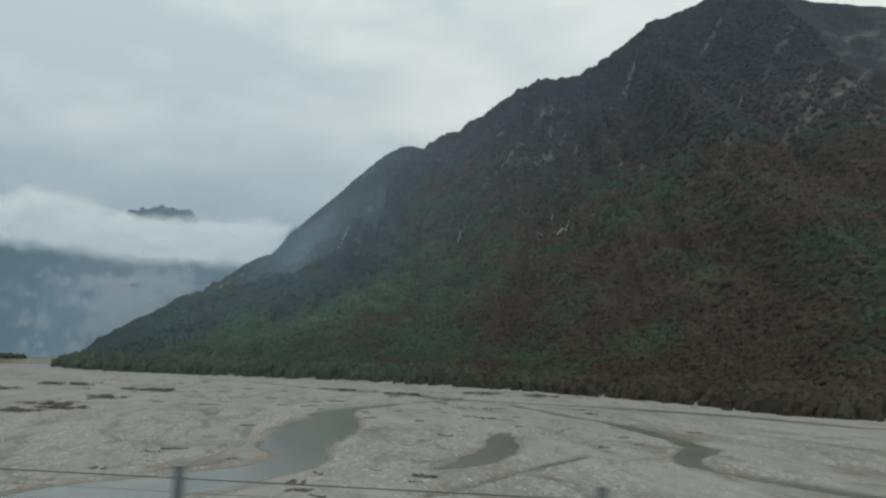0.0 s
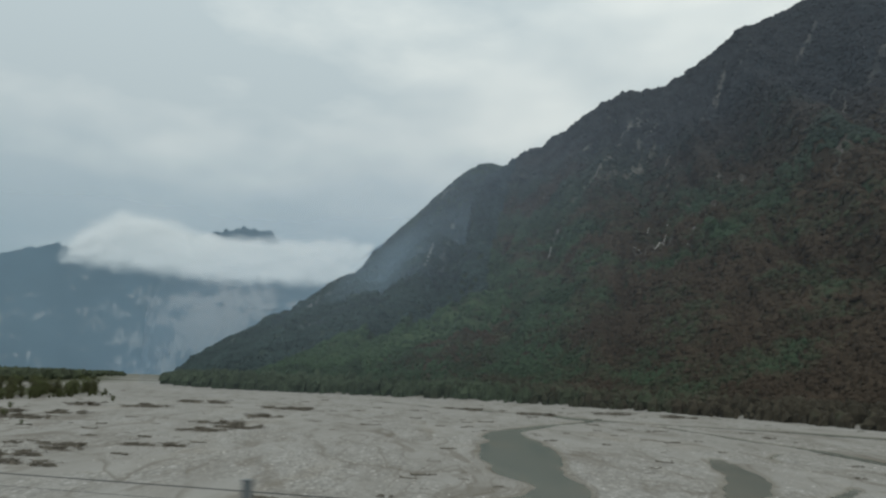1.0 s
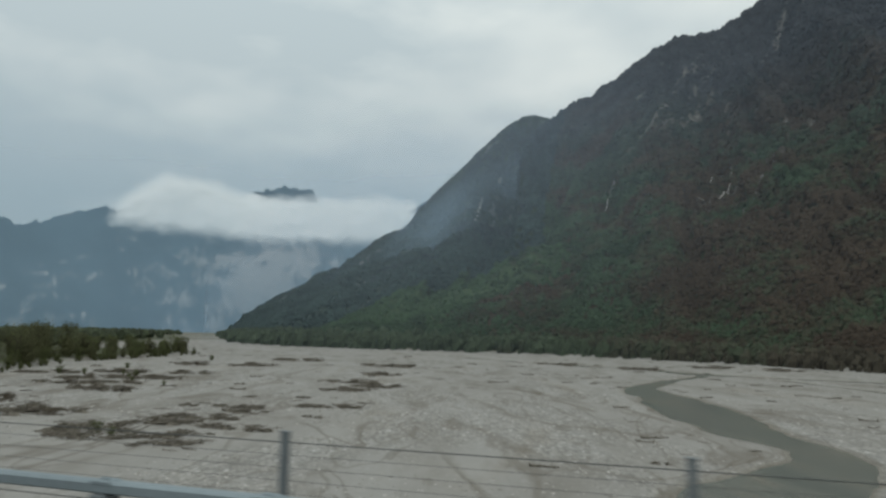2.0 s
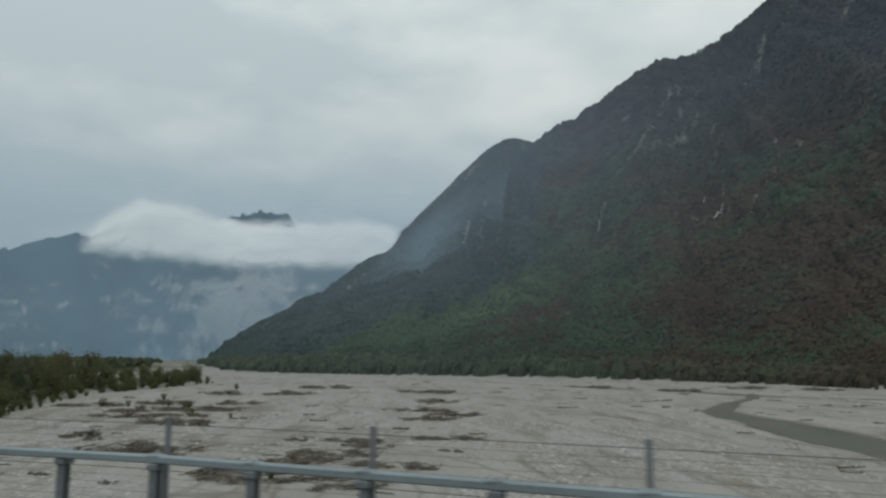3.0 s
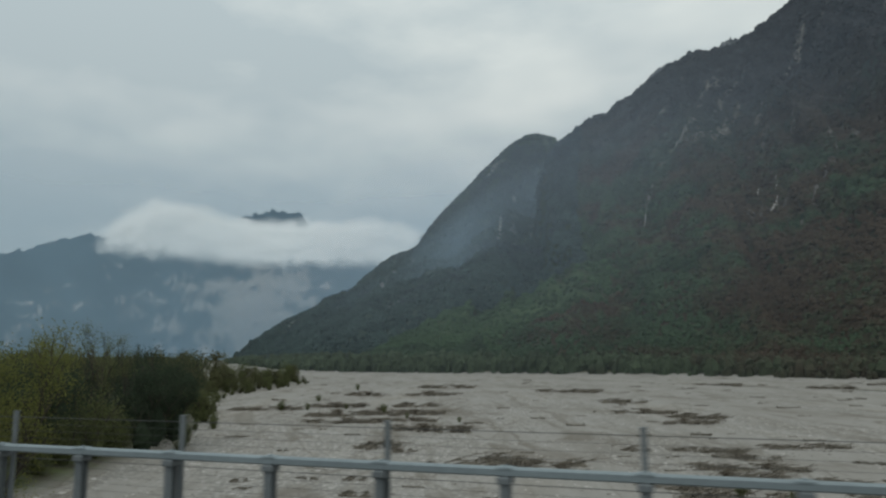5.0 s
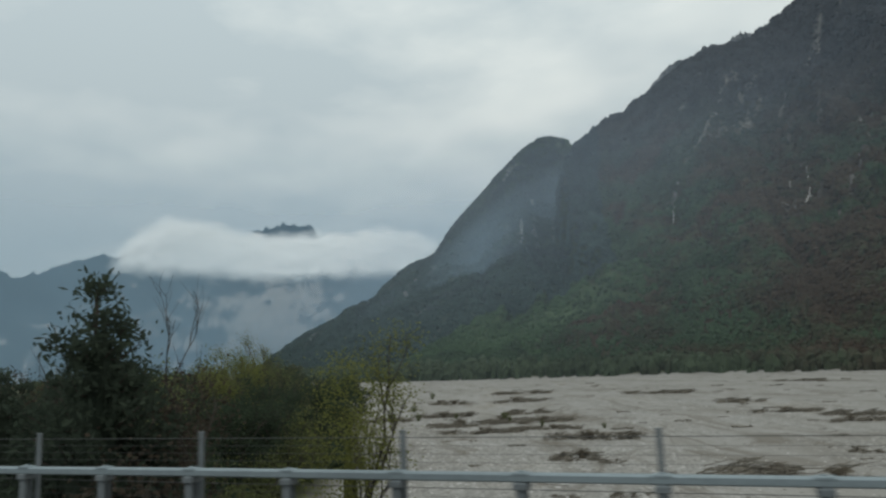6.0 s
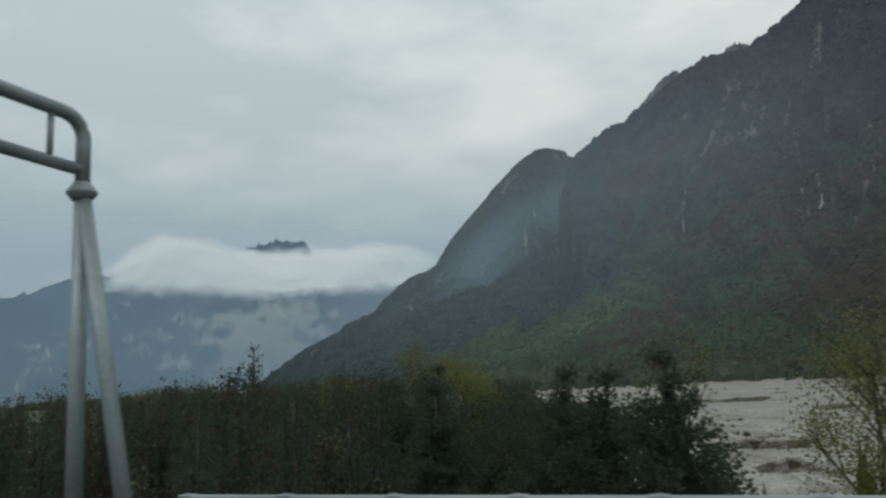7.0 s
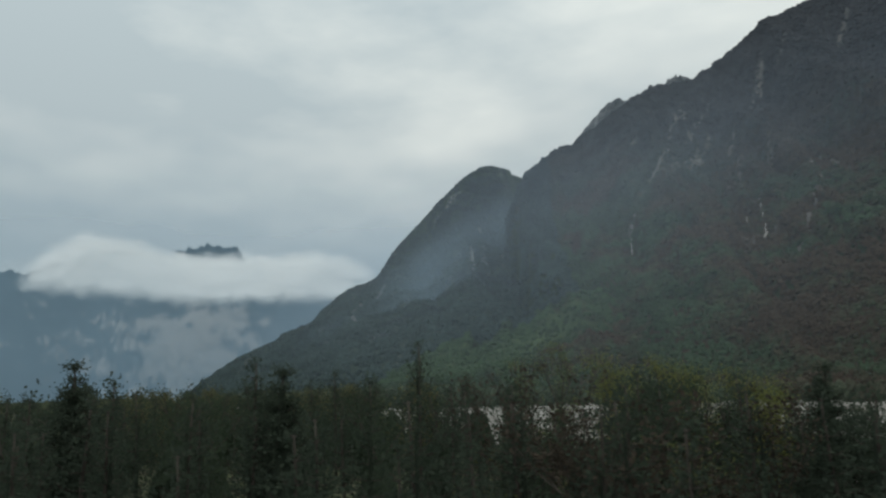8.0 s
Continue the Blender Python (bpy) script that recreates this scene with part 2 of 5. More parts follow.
def slope_paint(name, soil_a, soil_b, rock, high=None, high_z=(260, 480)):
    """The ground under a mountain wood; pale rock where the slope lies bare."""
    p = Paint(name)
    patch = p.noise(150, 6, 0.62)
    fine = p.noise(5, 6, 0.7)
    soil = p.mix(p.ramp(p.math("ADD", patch, p.upstream()), (0.48, 0.0), (0.64, 1.0)), soil_a, soil_b)
    if high:  # darker conifers high up, their tone blued for haze
        h = p.n.new("ShaderNodeMapRange")
        h.interpolation_type = "SMOOTHSTEP"
        h.inputs["From Min"].default_value, h.inputs["From Max"].default_value = high_z
        p.l.new(p.math("ADD", p.height(), p.math("MULTIPLY", p.math("SUBTRACT", patch, 0.5), 240.0)), h.inputs["Value"])
        soil = p.mix(h.outputs[0], soil, high)
    soil = p.mix(0.8, soil, p.ramp(fine, (0.32, 0.4), (0.68, 1.6)), "MULTIPLY")
    bare, grass = p.n.new("ShaderNodeAttribute"), p.n.new("ShaderNodeAttribute")
    bare.attribute_name, grass.attribute_name = "bare_rock", "grass"
    soil = p.mix(grass.outputs["Fac"], soil, p.ramp(p.math("ADD", p.math("MULTIPLY", fine, 0.5), p.math("MULTIPLY", p.noise(40, 4), 0.5)), (0.38, (0.032, 0.053, 0.029)), (0.62, (0.062, 0.092, 0.047))))
    chips = p.noise(14, 7, 0.8, p.mapped((1, 1, 0.6)))
    mask = p.math("MULTIPLY", bare.outputs["Fac"], p.ramp(chips, (0.40, 0.15), (0.58, 1.0)))
    stone = p.mix(0.7, rock, p.ramp(p.noise(7, 6, 0.7), (0.3, 0.45), (0.7, 1.4)), "MULTIPLY")
    p.bump(p.math("ADD", fine, chips), 0.6, 5.0)
    return p.done(p.mix(mask, soil, stone), 0.95, 0, 0.1)


def cliff_paint(name, wood, rock, across, upright, patch_size, lo, hi, seat=None):
    """A far limestone face: wooded ledges, pale walls with fine upright cracks."""
    p = Paint(name)
    s = p.n.new("ShaderNodeSeparateXYZ")
    p.l.new(p.n.new("ShaderNodeTexCoord").outputs["UV"], s.inputs[0])
    grid = p.n.new("ShaderNodeCombineXYZ")
    p.l.new(p.math("MULTIPLY", s.outputs["X"], across), grid.inputs[0])
    p.l.new(p.math("MULTIPLY", s.outputs["Y"], upright), grid.inputs[1])
    cracks = p.noise(1, 7, 0.68, grid.outputs[0], 0.25)
    blocks = p.noise(patch_size, 5, 0.6)
    value = p.math("ADD", p.math("MULTIPLY", cracks, 0.55), p.math("MULTIPLY", blocks, 0.60))
    if seat:  # where the walls stand
        here = p.math("MULTIPLY", p.ramp(s.outputs["X"], *[(q, w) for q, w in seat[0]]), p.ramp(s.outputs["Y"], *[(q, w) for q, w in seat[1]]))
        value = p.math("ADD", value, p.math("MULTIPLY", p.math("SUBTRACT", here, 0.5), 0.30))
    mask = p.ramp(value, (lo, 0.0), (hi, 1.0))
    stone = p.mix(0.7, rock, p.ramp(p.noise(26, 6, 0.7), (0.3, 0.5), (0.7, 1.4)), "MULTIPLY")
    trees = p.mix(0.6, wood, p.ramp(p.noise(70, 6, 0.65), (0.3, 0.55), (0.7, 1.5)), "MULTIPLY")
    p.bump(p.math("ADD", cracks, blocks), 0.9, 30.0)
    return p.done(p.mix(mask, trees, stone), 0.95, 0, 0.1)


def leaf_paint(name, dark, mid, light, thin=0.35):
    p = Paint(name)
    tone = p.ramp(p.island, (0.0, dark), (0.55, mid), (1.0, light))
    tone = p.mix(0.5, tone, p.ramp(p.noise(1.6, 3), (0.3, 0.72), (0.7, 1.25)), "MULTIPLY")
    p.done(tone, 0.9, 0, 0.06)
    glow = p.n.new("ShaderNodeBsdfTranslucent")
    p.l.new(tone, glow.inputs["Color"])
    blend = p.n.new("ShaderNodeMixShader")
    blend.inputs[0].default_value = thin
    p.l.new(p.bsdf.outputs[0], blend.inputs[1])
    p.l.new(glow.outputs[0], blend.inputs[2])
    p.l.new(blend.outputs[0], p.out.inputs["Surface"])
    return p.mat


def bark_paint(name, dark, light):
    p = Paint(name)
    c = p.ramp(p.noise(0.25, 5, 0.65, p.mapped((1, 1, 0.2))), (0.3, dark), (0.7, light))
    p.bump(p.noise(0.06, 4, 0.6, p.mapped((1, 1, 0.25))), 0.6, 0.03)
    return p.done(c, 0.9, 0, 0.15)


def steel_paint(name, tone, rough):
    """Weathered galvanised steel."""
    p = Paint(name)
    spangle = p.cells(0.05)
    dull = p.noise(0.8, 5, 0.6, p.mapped((0.4, 1, 1)))
    c = p.mix(0.5, tone, p.ramp(dull, (0.3, 0.62), (0.7, 1.2)), "MULTIPLY")
    c = p.mix(0.18, c, p.ramp(spangle, (0.2, 0.7), (0.8, 1.2)), "MULTIPLY")
    return p.done(c, p.ramp(dull, (0.3, rough + 0.15), (0.7, rough - 0.05)), 0.35, 0.4)


def concrete_paint():
    p = Paint("stained_concrete")
    c = p.ramp(p.noise(1.6, 7, 0.6, p.mapped((1, 1, 0.35))), (0.3, (0.20, 0.195, 0.18)), (0.7, (0.36, 0.35, 0.33)))
    p.bump(p.noise(0.05, 5), 0.3, 0.01)
    return p.done(c, 0.9)


def asphalt_paint():
    p = Paint("worn_asphalt")
    c = p.ramp(p.noise(2.5, 6, 0.6, p.mapped((0.2, 1, 1))), (0.3, (0.042, 0.042, 0.043)), (0.7, (0.070, 0.069, 0.067)))
    p.bump(p.noise(0.02, 3), 0.4, 0.006)
    return p.done(c, 0.88)


def plain_paint(name, tone, rough=0.5, wear=0.15):
    p = Paint(name)
    c = p.mix(wear, tone, p.ramp(p.noise(0.15, 6, 0.65), (0.3, 0.5), (0.7, 1.3)), "MULTIPLY")
    return p.done(c, rough)


def cloud_paint(name, tone, density, grain):
    """Cloud that thins out, by its own billows, towards the rim of its sheet."""
    p = Paint(name)
    s = p.n.new("ShaderNodeSeparateXYZ")
    p.l.new(p.n.new("ShaderNodeTexCoord").outputs["UV"], s.inputs[0])
    top = p.ramp(s.outputs["Y"], (0.0, 0.0), (0.22, 0.30), (0.40, 0.90), (0.62, 1.0), (0.80, 0.62), (1.0, 0.0))
    side = p.ramp(s.outputs["X"], (0.0, 0.0), (0.07, 0.45), (0.18, 1.0), (0.88, 1.0), (1.0, 0.0))
    rim = p.math("MULTIPLY", top, side)
    puff = p.math("ADD", p.math("MULTIPLY", p.noise(grain, 7, 0.62), 0.7), p.math("MULTIPLY", p.math("SUBTRACT", 0.85, p.cells(grain * 0.6, p.mapped((1, 1, 1)), "Distance")), 0.38))
    lively = p.ramp(s.outputs["Y"], (0.15, 0.25), (0.55, 1.0))  # its underside is smoother than its top
    a = p.math("ADD", rim, p.math("MULTIPLY", p.math("MULTIPLY", p.math("SUBTRACT", puff, 0.5), lively), 1.15))
    a = p.ramp(a, (0.22, 0.0), (0.75, 1.0))
    a = p.math("MULTIPLY", p.math("MULTIPLY", a, p.ramp(rim, (0.0, 0.0), (0.30, 1.0))), density)
    swell = p.n.new("ShaderNodeBump")
    swell.inputs["Strength"].default_value, swell.inputs["Distance"].default_value = 0.15, 60.0
    p.l.new(puff, swell.inputs["Height"])
    white = p.n.new("ShaderNodeBsdfDiffuse")
    white.inputs["Color"].default_value = (*tone, 1)
    p.l.new(swell.outputs[0], white.inputs["Normal"])
    clear = p.n.new("ShaderNodeBsdfTransparent")
    blend = p.n.new("ShaderNodeMixShader")
    p.l.new(a, blend.inputs[0])
    p.l.new(clear.outputs[0], blend.inputs[1])
    p.l.new(white.outputs[0], blend.inputs[2])
    p.l.new(blend.outputs[0], p.out.inputs["Surface"])
    return p.mat


def haze_paint(name, tone, low, high, z_low, z_high, x_thin=0.0, x_full=0.0, z_gone=0.0, x_dim=None, frayed=False, fade=0.86):
    """A see-through sheet put in for haze, its density set by height."""
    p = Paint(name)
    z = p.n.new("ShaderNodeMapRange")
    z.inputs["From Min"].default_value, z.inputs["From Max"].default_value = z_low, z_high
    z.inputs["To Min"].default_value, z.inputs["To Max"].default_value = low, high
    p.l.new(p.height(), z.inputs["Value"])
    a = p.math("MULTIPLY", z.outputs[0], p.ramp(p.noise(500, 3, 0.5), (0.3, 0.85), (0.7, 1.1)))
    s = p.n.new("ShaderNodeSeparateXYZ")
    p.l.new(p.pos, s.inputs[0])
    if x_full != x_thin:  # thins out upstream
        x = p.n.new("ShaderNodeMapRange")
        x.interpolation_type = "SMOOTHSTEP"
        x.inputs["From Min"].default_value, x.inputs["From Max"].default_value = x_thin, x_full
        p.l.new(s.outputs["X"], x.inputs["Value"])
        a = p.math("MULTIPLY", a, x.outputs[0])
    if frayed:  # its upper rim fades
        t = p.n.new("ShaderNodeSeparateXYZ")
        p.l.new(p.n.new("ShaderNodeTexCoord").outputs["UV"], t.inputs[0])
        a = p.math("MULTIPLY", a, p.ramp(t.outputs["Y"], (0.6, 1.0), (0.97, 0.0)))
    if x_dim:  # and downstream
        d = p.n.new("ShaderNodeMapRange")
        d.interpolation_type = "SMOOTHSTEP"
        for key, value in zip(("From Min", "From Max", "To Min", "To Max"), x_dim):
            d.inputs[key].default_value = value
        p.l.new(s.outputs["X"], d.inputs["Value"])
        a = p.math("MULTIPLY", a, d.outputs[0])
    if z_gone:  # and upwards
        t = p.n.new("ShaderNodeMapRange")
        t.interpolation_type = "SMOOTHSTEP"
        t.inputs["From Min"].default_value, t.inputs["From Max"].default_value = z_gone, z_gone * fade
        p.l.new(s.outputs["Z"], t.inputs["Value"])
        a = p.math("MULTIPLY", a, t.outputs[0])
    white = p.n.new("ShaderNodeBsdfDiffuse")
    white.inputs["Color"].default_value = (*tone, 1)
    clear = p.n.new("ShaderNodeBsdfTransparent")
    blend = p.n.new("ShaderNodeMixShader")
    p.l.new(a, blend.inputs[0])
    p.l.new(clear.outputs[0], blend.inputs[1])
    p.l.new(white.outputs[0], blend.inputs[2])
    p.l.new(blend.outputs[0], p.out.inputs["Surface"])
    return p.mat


GRAVEL, WATER = gravel_paint(), water_paint()
# the mountain wood's third colour: high conifers, with the haze up there painted in
WOOD = forest_paint("mountain_wood", (0.052, 0.040, 0.029), (0.037, 0.057, 0.034), (0.043, 0.046, 0.052))
BANK_WOOD = forest_paint("far_bank_trees", (0.048, 0.042, 0.030), (0.044, 0.058, 0.036), (0.04, 0.05, 0.04))
# bluer than the near wood: distance haze is mixed into these colours
HAZED_SPUR_WOOD = forest_paint("hazed_spur_wood", (0.034, 0.045, 0.050), (0.034, 0.052, 0.048), (0.036, 0.047, 0.058))
GROVE = forest_paint("fresh_green_trees", (0.038, 0.058, 0.034), (0.045, 0.073, 0.039), (0.038, 0.056, 0.038))
# the last tone, for high ground, has blue haze in it
SLOPE = slope_paint("near_mountainside", (0.037, 0.029, 0.020), (0.026, 0.038, 0.021), (0.150, 0.142, 0.132), (0.034, 0.039, 0.045))
# the spur's soil tones are blued for haze too
SPUR = slope_paint("hazed_spur_mountainside", (0.026, 0.036, 0.036), (0.027, 0.042, 0.033), (0.16, 0.165, 0.168))
# wood and rock of the back peak, lightened and blued to show distance haze
BACK_PEAK = cliff_paint("hazed_peak_rock", (0.075, 0.090, 0.10), (0.22, 0.235, 0.25), 60, 9, 50, 0.50, 0.66)
FAR_ROCK = cliff_paint("far_limestone_face", (0.036, 0.050, 0.056), (0.40, 0.37, 0.345), 170, 14, 110, 0.575, 0.665, ([(0.40, 0.35), (0.52, 0.75), (0.58, 1.0), (0.66, 0.95), (0.80, 0.25)], [(0.0, 0.9), (0.45, 1.0), (0.62, 0.45), (0.85, 0.15)]))
SCREE = plain_paint("pale_scree", (0.24, 0.225, 0.205), 0.95, 0.8)
PINE_LEAF = leaf_paint("pine_needles", (0.046, 0.060, 0.046), (0.052, 0.068, 0.050), (0.060, 0.078, 0.055), 0.5)
WILLOW_LEAF = leaf_paint("fresh_willow_leaves", (0.130, 0.140, 0.046), (0.150, 0.160, 0.052), (0.180, 0.188, 0.064), 0.5)
BUSH_LEAF = leaf_paint("shrub_leaves", (0.040, 0.056, 0.038), (0.046, 0.064, 0.042), (0.055, 0.075, 0.047), 0.5)
HEDGE_LEAF = leaf_paint("hedge_leaves", (0.086, 0.088, 0.050), (0.102, 0.106, 0.058), (0.124, 0.130, 0.068), 0.5)
SHRUB_LEAF = leaf_paint("green_shrub_leaves", (0.092, 0.105, 0.050), (0.108, 0.124, 0.056), (0.130, 0.148, 0.064), 0.5)
BUD_LEAF = leaf_paint("pale_budding_leaves", (0.10, 0.118, 0.055), (0.13, 0.150, 0.066), (0.165, 0.185, 0.085), 0.45)
BRUSH_LEAF = leaf_paint("dry_brush_twigs", (0.095, 0.080, 0.060), (0.120, 0.102, 0.076), (0.150, 0.130, 0.096), 0.3)
RUST_LEAF = leaf_paint("rusty_brown_twigs", (0.046, 0.039, 0.031), (0.056, 0.047, 0.036), (0.070, 0.057, 0.043), 0.3)
BARK = bark_paint("grey_brown_bark", (0.030, 0.026, 0.022), (0.085, 0.074, 0.064))
DRIFT = bark_paint("wet_driftwood", (0.075, 0.068, 0.056), (0.200, 0.180, 0.150))
STEEL = steel_paint("galvanised_steel", (0.22, 0.265, 0.285), 0.5)
POST_STEEL = steel_paint("dull_galvanised_steel", (0.155, 0.175, 0.185), 0.65)
WIRE = plain_paint("fence_wire", (0.07, 0.073, 0.073), 0.8)
CONCRETE, ASPHALT = concrete_paint(), asphalt_paint()
LINE = plain_paint("road_marking", (0.70, 0.70, 0.68), 0.7)
WHITE = plain_paint("white_sheet", (0.74, 0.75, 0.75), 0.45, 0.1)
TEAL = plain_paint("motorway_green_sheet", (0.0, 0.30, 0.24), 0.45, 0.1)
BLACK = plain_paint("black_film", (0.015, 0.015, 0.016), 0.5)


# ---- mesh helpers ----
def mesh(name, verts, faces, material, smooth=False, uv=None):
    me = bpy.data.meshes.new(name)
    me.from_pydata(np.asarray(verts).tolist(), [], faces if isinstance(faces, list) else np.asarray(faces).tolist())
    me.materials.append(material)
    if smooth:
        me.polygons.foreach_set("use_smooth", [True] * len(me.polygons))
    if uv is not None:  # one pair for each vertex
        index = np.zeros(len(me.loops), dtype=np.int32)
        me.loops.foreach_get("vertex_index", index)
        me.uv_layers.new(name="UVMap").data.foreach_set("uv", np.asarray(uv, dtype=np.float32)[index].ravel())
    me.update()
    return me


def part(name, me, parent, label=""):
    ob = new(name, me)
    ob.parent = parent
    return tagged(ob, label)


def thing(name, label, category, group="", kind="", at=None):
    ob = new(name)
    if at is not None:
        ob.matrix_basis = at
    return tagged(ob, label, category, group, kind)


class Shape:
    """Gathers vertices and faces of one mesh."""

    def __init__(self):
        self.v, self.f = [], []

    def tube(self, pts, radii, sides=6, cap=True):
        base = len(self.v)
        pts = [Vector(p) for p in pts]
        for i, p in enumerate(pts):
            d = (pts[min(i + 1, len(pts) - 1)] - pts[max(i - 1, 0)]).normalized()
            a = d.cross(Vector((0.31, 0.17, 0.94)) if abs(d.z) < 0.9 else Vector((1, 0.1, 0))).normalized()
            b = d.cross(a)
            for k in range(sides):
                w = 2 * math.pi * k / sides
                self.v.append(tuple(p + (a * math.cos(w) + b * math.sin(w)) * radii[i]))
        for i in range(len(pts) - 1):
            for k in range(sides):
                q = base + i * sides
                self.f.append((q + k, q + (k + 1) % sides, q + sides + (k + 1) % sides, q + sides + k))
        if cap:
            self.f.append(tuple(base + k for k in reversed(range(sides))))
            self.f.append(tuple(base + (len(pts) - 1) * sides + k for k in range(sides)))
        return self

    def box(self, x0, y0, z0, x1, y1, z1, b=0.0):
        """A box with its edges bevelled by b."""
        bm = bmesh.new()
        bmesh.ops.create_cube(bm, size=1.0)
        for v in bm.verts:
            v.co = ((x0 + x1) / 2 + v.co.x * (x1 - x0), (y0 + y1) / 2 + v.co.y * (y1 - y0), (z0 + z1) / 2 + v.co.z * (z1 - z0))
        if b:
            bmesh.ops.bevel(bm, geom=bm.edges[:], offset=b, segments=1, affect="EDGES")
        base = len(self.v)
        bm.verts.index_update()
        self.v += [tuple(v.co) for v in bm.verts]
        self.f += [tuple(base + v.index for v in f.verts) for f in bm.faces]
        bm.free()
        return self

    def sweep(self, profile, x0, x1):
        """A closed (y, z) profile drawn out along x."""
        base, n = len(self.v), len(profile)
        for x in (x0, x1):
            self.v += [(x, y, z) for y, z in profile]
        for k in range(n):
            self.f.append((base + k, base + (k + 1) % n, base + n + (k + 1) % n, base + n + k))
        self.f.append(tuple(base + k for k in reversed(range(n))))
        self.f.append(tuple(base + n + k for k in range(n)))
        return self

    def mesh(self, name, material, smooth=False):
        return mesh(name, self.v, self.f, material, smooth)


def hash01(ix, iy, seed):
    h = (ix.astype(np.int64) * 374761393 + iy.astype(np.int64) * 668265263 + seed * 974634777) & 0x7FFFFFFF
    h = ((h ^ (h >> 13)) * 1274126177) & 0x7FFFFFFF
    return ((h ^ (h >> 16)) & 0xFFFF) / 65535.0


def value_noise(x, y, seed):
    ix, iy = np.floor(x), np.floor(y)
    fx, fy = x - ix, y - iy
    fx, fy = fx * fx * (3 - 2 * fx), fy * fy * (3 - 2 * fy)
    a, b = hash01(ix, iy, seed), hash01(ix + 1, iy, seed)
    c, d = hash01(ix, iy + 1, seed), hash01(ix + 1, iy + 1, seed)
    return (a + (b - a) * fx) * (1 - fy) + (c + (d - c) * fx) * fy - 0.5


def fbm(x, y, seed, octaves=5, gain=0.5):
    total, amp = 0.0, 1.0
    for k in range(octaves):
        total = total + amp * value_noise(x * 2 ** k + 17.3 * k, y * 2 ** k - 9.1 * k, seed + k)
        amp *= gain
    return total


def grid_faces(rows, cols):
    i = np.arange(rows * cols).reshape(rows, cols)
    return np.stack([i[:-1, :-1].ravel(), i[:-1, 1:].ravel(), i[1:, 1:].ravel(), i[1:, :-1].ravel()], 1)


# ---- the plan: the motorway bends gently towards the mountain ----
BEND_X = np.arange(-300.0, 6500.0)
BEND_H = np.interp(BEND_X, [-300, 20, 150, 200, 6500], [0, 0, 0.088, 0.115, 0.115])
BEND_Y = np.concatenate([[0.0], np.cumsum((BEND_H[1:] + BEND_H[:-1]) / 2)])
BEND_LEN = np.concatenate([[0.0], np.cumsum(np.hypot(1.0, BEND_H[301:]))])


def road_y(x):
    """Where the coach's lane runs."""
    return np.interp(-np.asarray(x, float), BEND_X, BEND_Y)


def heading(x):
    """The lane's turn from the x axis, in degrees."""
    return -math.degrees(math.atan(float(np.interp(-x, BEND_X, BEND_H))))


def aside(x, y):
    """How far the road's bend carries a place of the plan, whose y counts from the lane it is seen from."""
    x, y = np.asarray(x, float), np.asarray(y, float)
    return road_y(np.clip(x + 0.27 * y, -200, 0)) * np.clip((330 - y) / 110, 0, 1)


def unbend(x, y):
    """From the world's y back to the plan's."""
    q = y - aside(x, y)
    return y - aside(x, q)


# ---- the ground: one sheet, from the river bed to the horizon ----
BANK_Y = [-400, 10, 20, 40, 55, 70, 88, 103, 122, 162, 199, 240, 330, 345, 700, 1500, 5000]
BANK_X = [-150, -158, -163, -171, -176, -181, -187, -199, -206, -236, -256, -264, -282, -420, -560, -1150, -4200]
SHORE_X = [-4200, -1000, -520, -400, -270, -130, -40, 15, 50, 75, 100, 150, 300, 5000]
SHORE_Y = [5600, 1450, 735, 590, 530, 490, 430, 375, 320, 262, 230, 205, 190, 180]
CHANNELS = [  # centre line, half width, depth
    ([(-33, 300), (-38, 262), (-48, 234), (-55, 200), (-51, 175), (-45, 148), (-41, 128), (-38, 110), (-33.5, 96), (-33.5, 88), (-38, 77), (-43, 65), (-49, 32), (-56, -10), (-72, -120)], [1.5, 2, 3, 4, 6, 7.2, 7.2, 6.0, 3.6, 4.2, 6.5, 8, 10, 11, 12], 0.75),
    ([(-12, 258), (9, 201), (20, 172), (25, 150), (27, 134)], [2.2, 2.7, 2.8, 3.0, 3.8], 0.6),
    ([(27, 134), (21, 119), (21, 107), (27, 97), (36, 86), (50, 60)], [4.2, 4.0, 2.6, 3.4, 4, 4], 0.6),
    ([(-8, 150), (-7, 122), (-10, 104), (-14, 94)], [1.8, 4.0, 4.4, 3], 0.5),
    ([(3, 146), (3, 158), (7, 169)], [2.4, 1.5, 1.6], 0.55),
    ([(6, 115), (1, 104), (-4, 93), (-8, 83), (-12, 74)], [1.4, 1.5, 1.5, 1.7, 1.9], 0.5),
    ([(-400, 555), (-270, 495), (-170, 415), (-110, 345), (-55, 311), (-37, 283), (3, 266), (33, 254), (58, 236), (80, 205), (150, 175)], [3, 3.5, 4, 4.5, 5, 6, 6, 7, 7, 6, 6], 0.62),
    ([(34, 152), (42, 134), (40, 118)], [1.5, 3, 2.5], 0.4),
    ([(-330, 515), (-200, 478), (-110, 445), (-20, 385), (30, 325)], [1.5, 2.0, 2.5, 3, 3], 0.5),
]


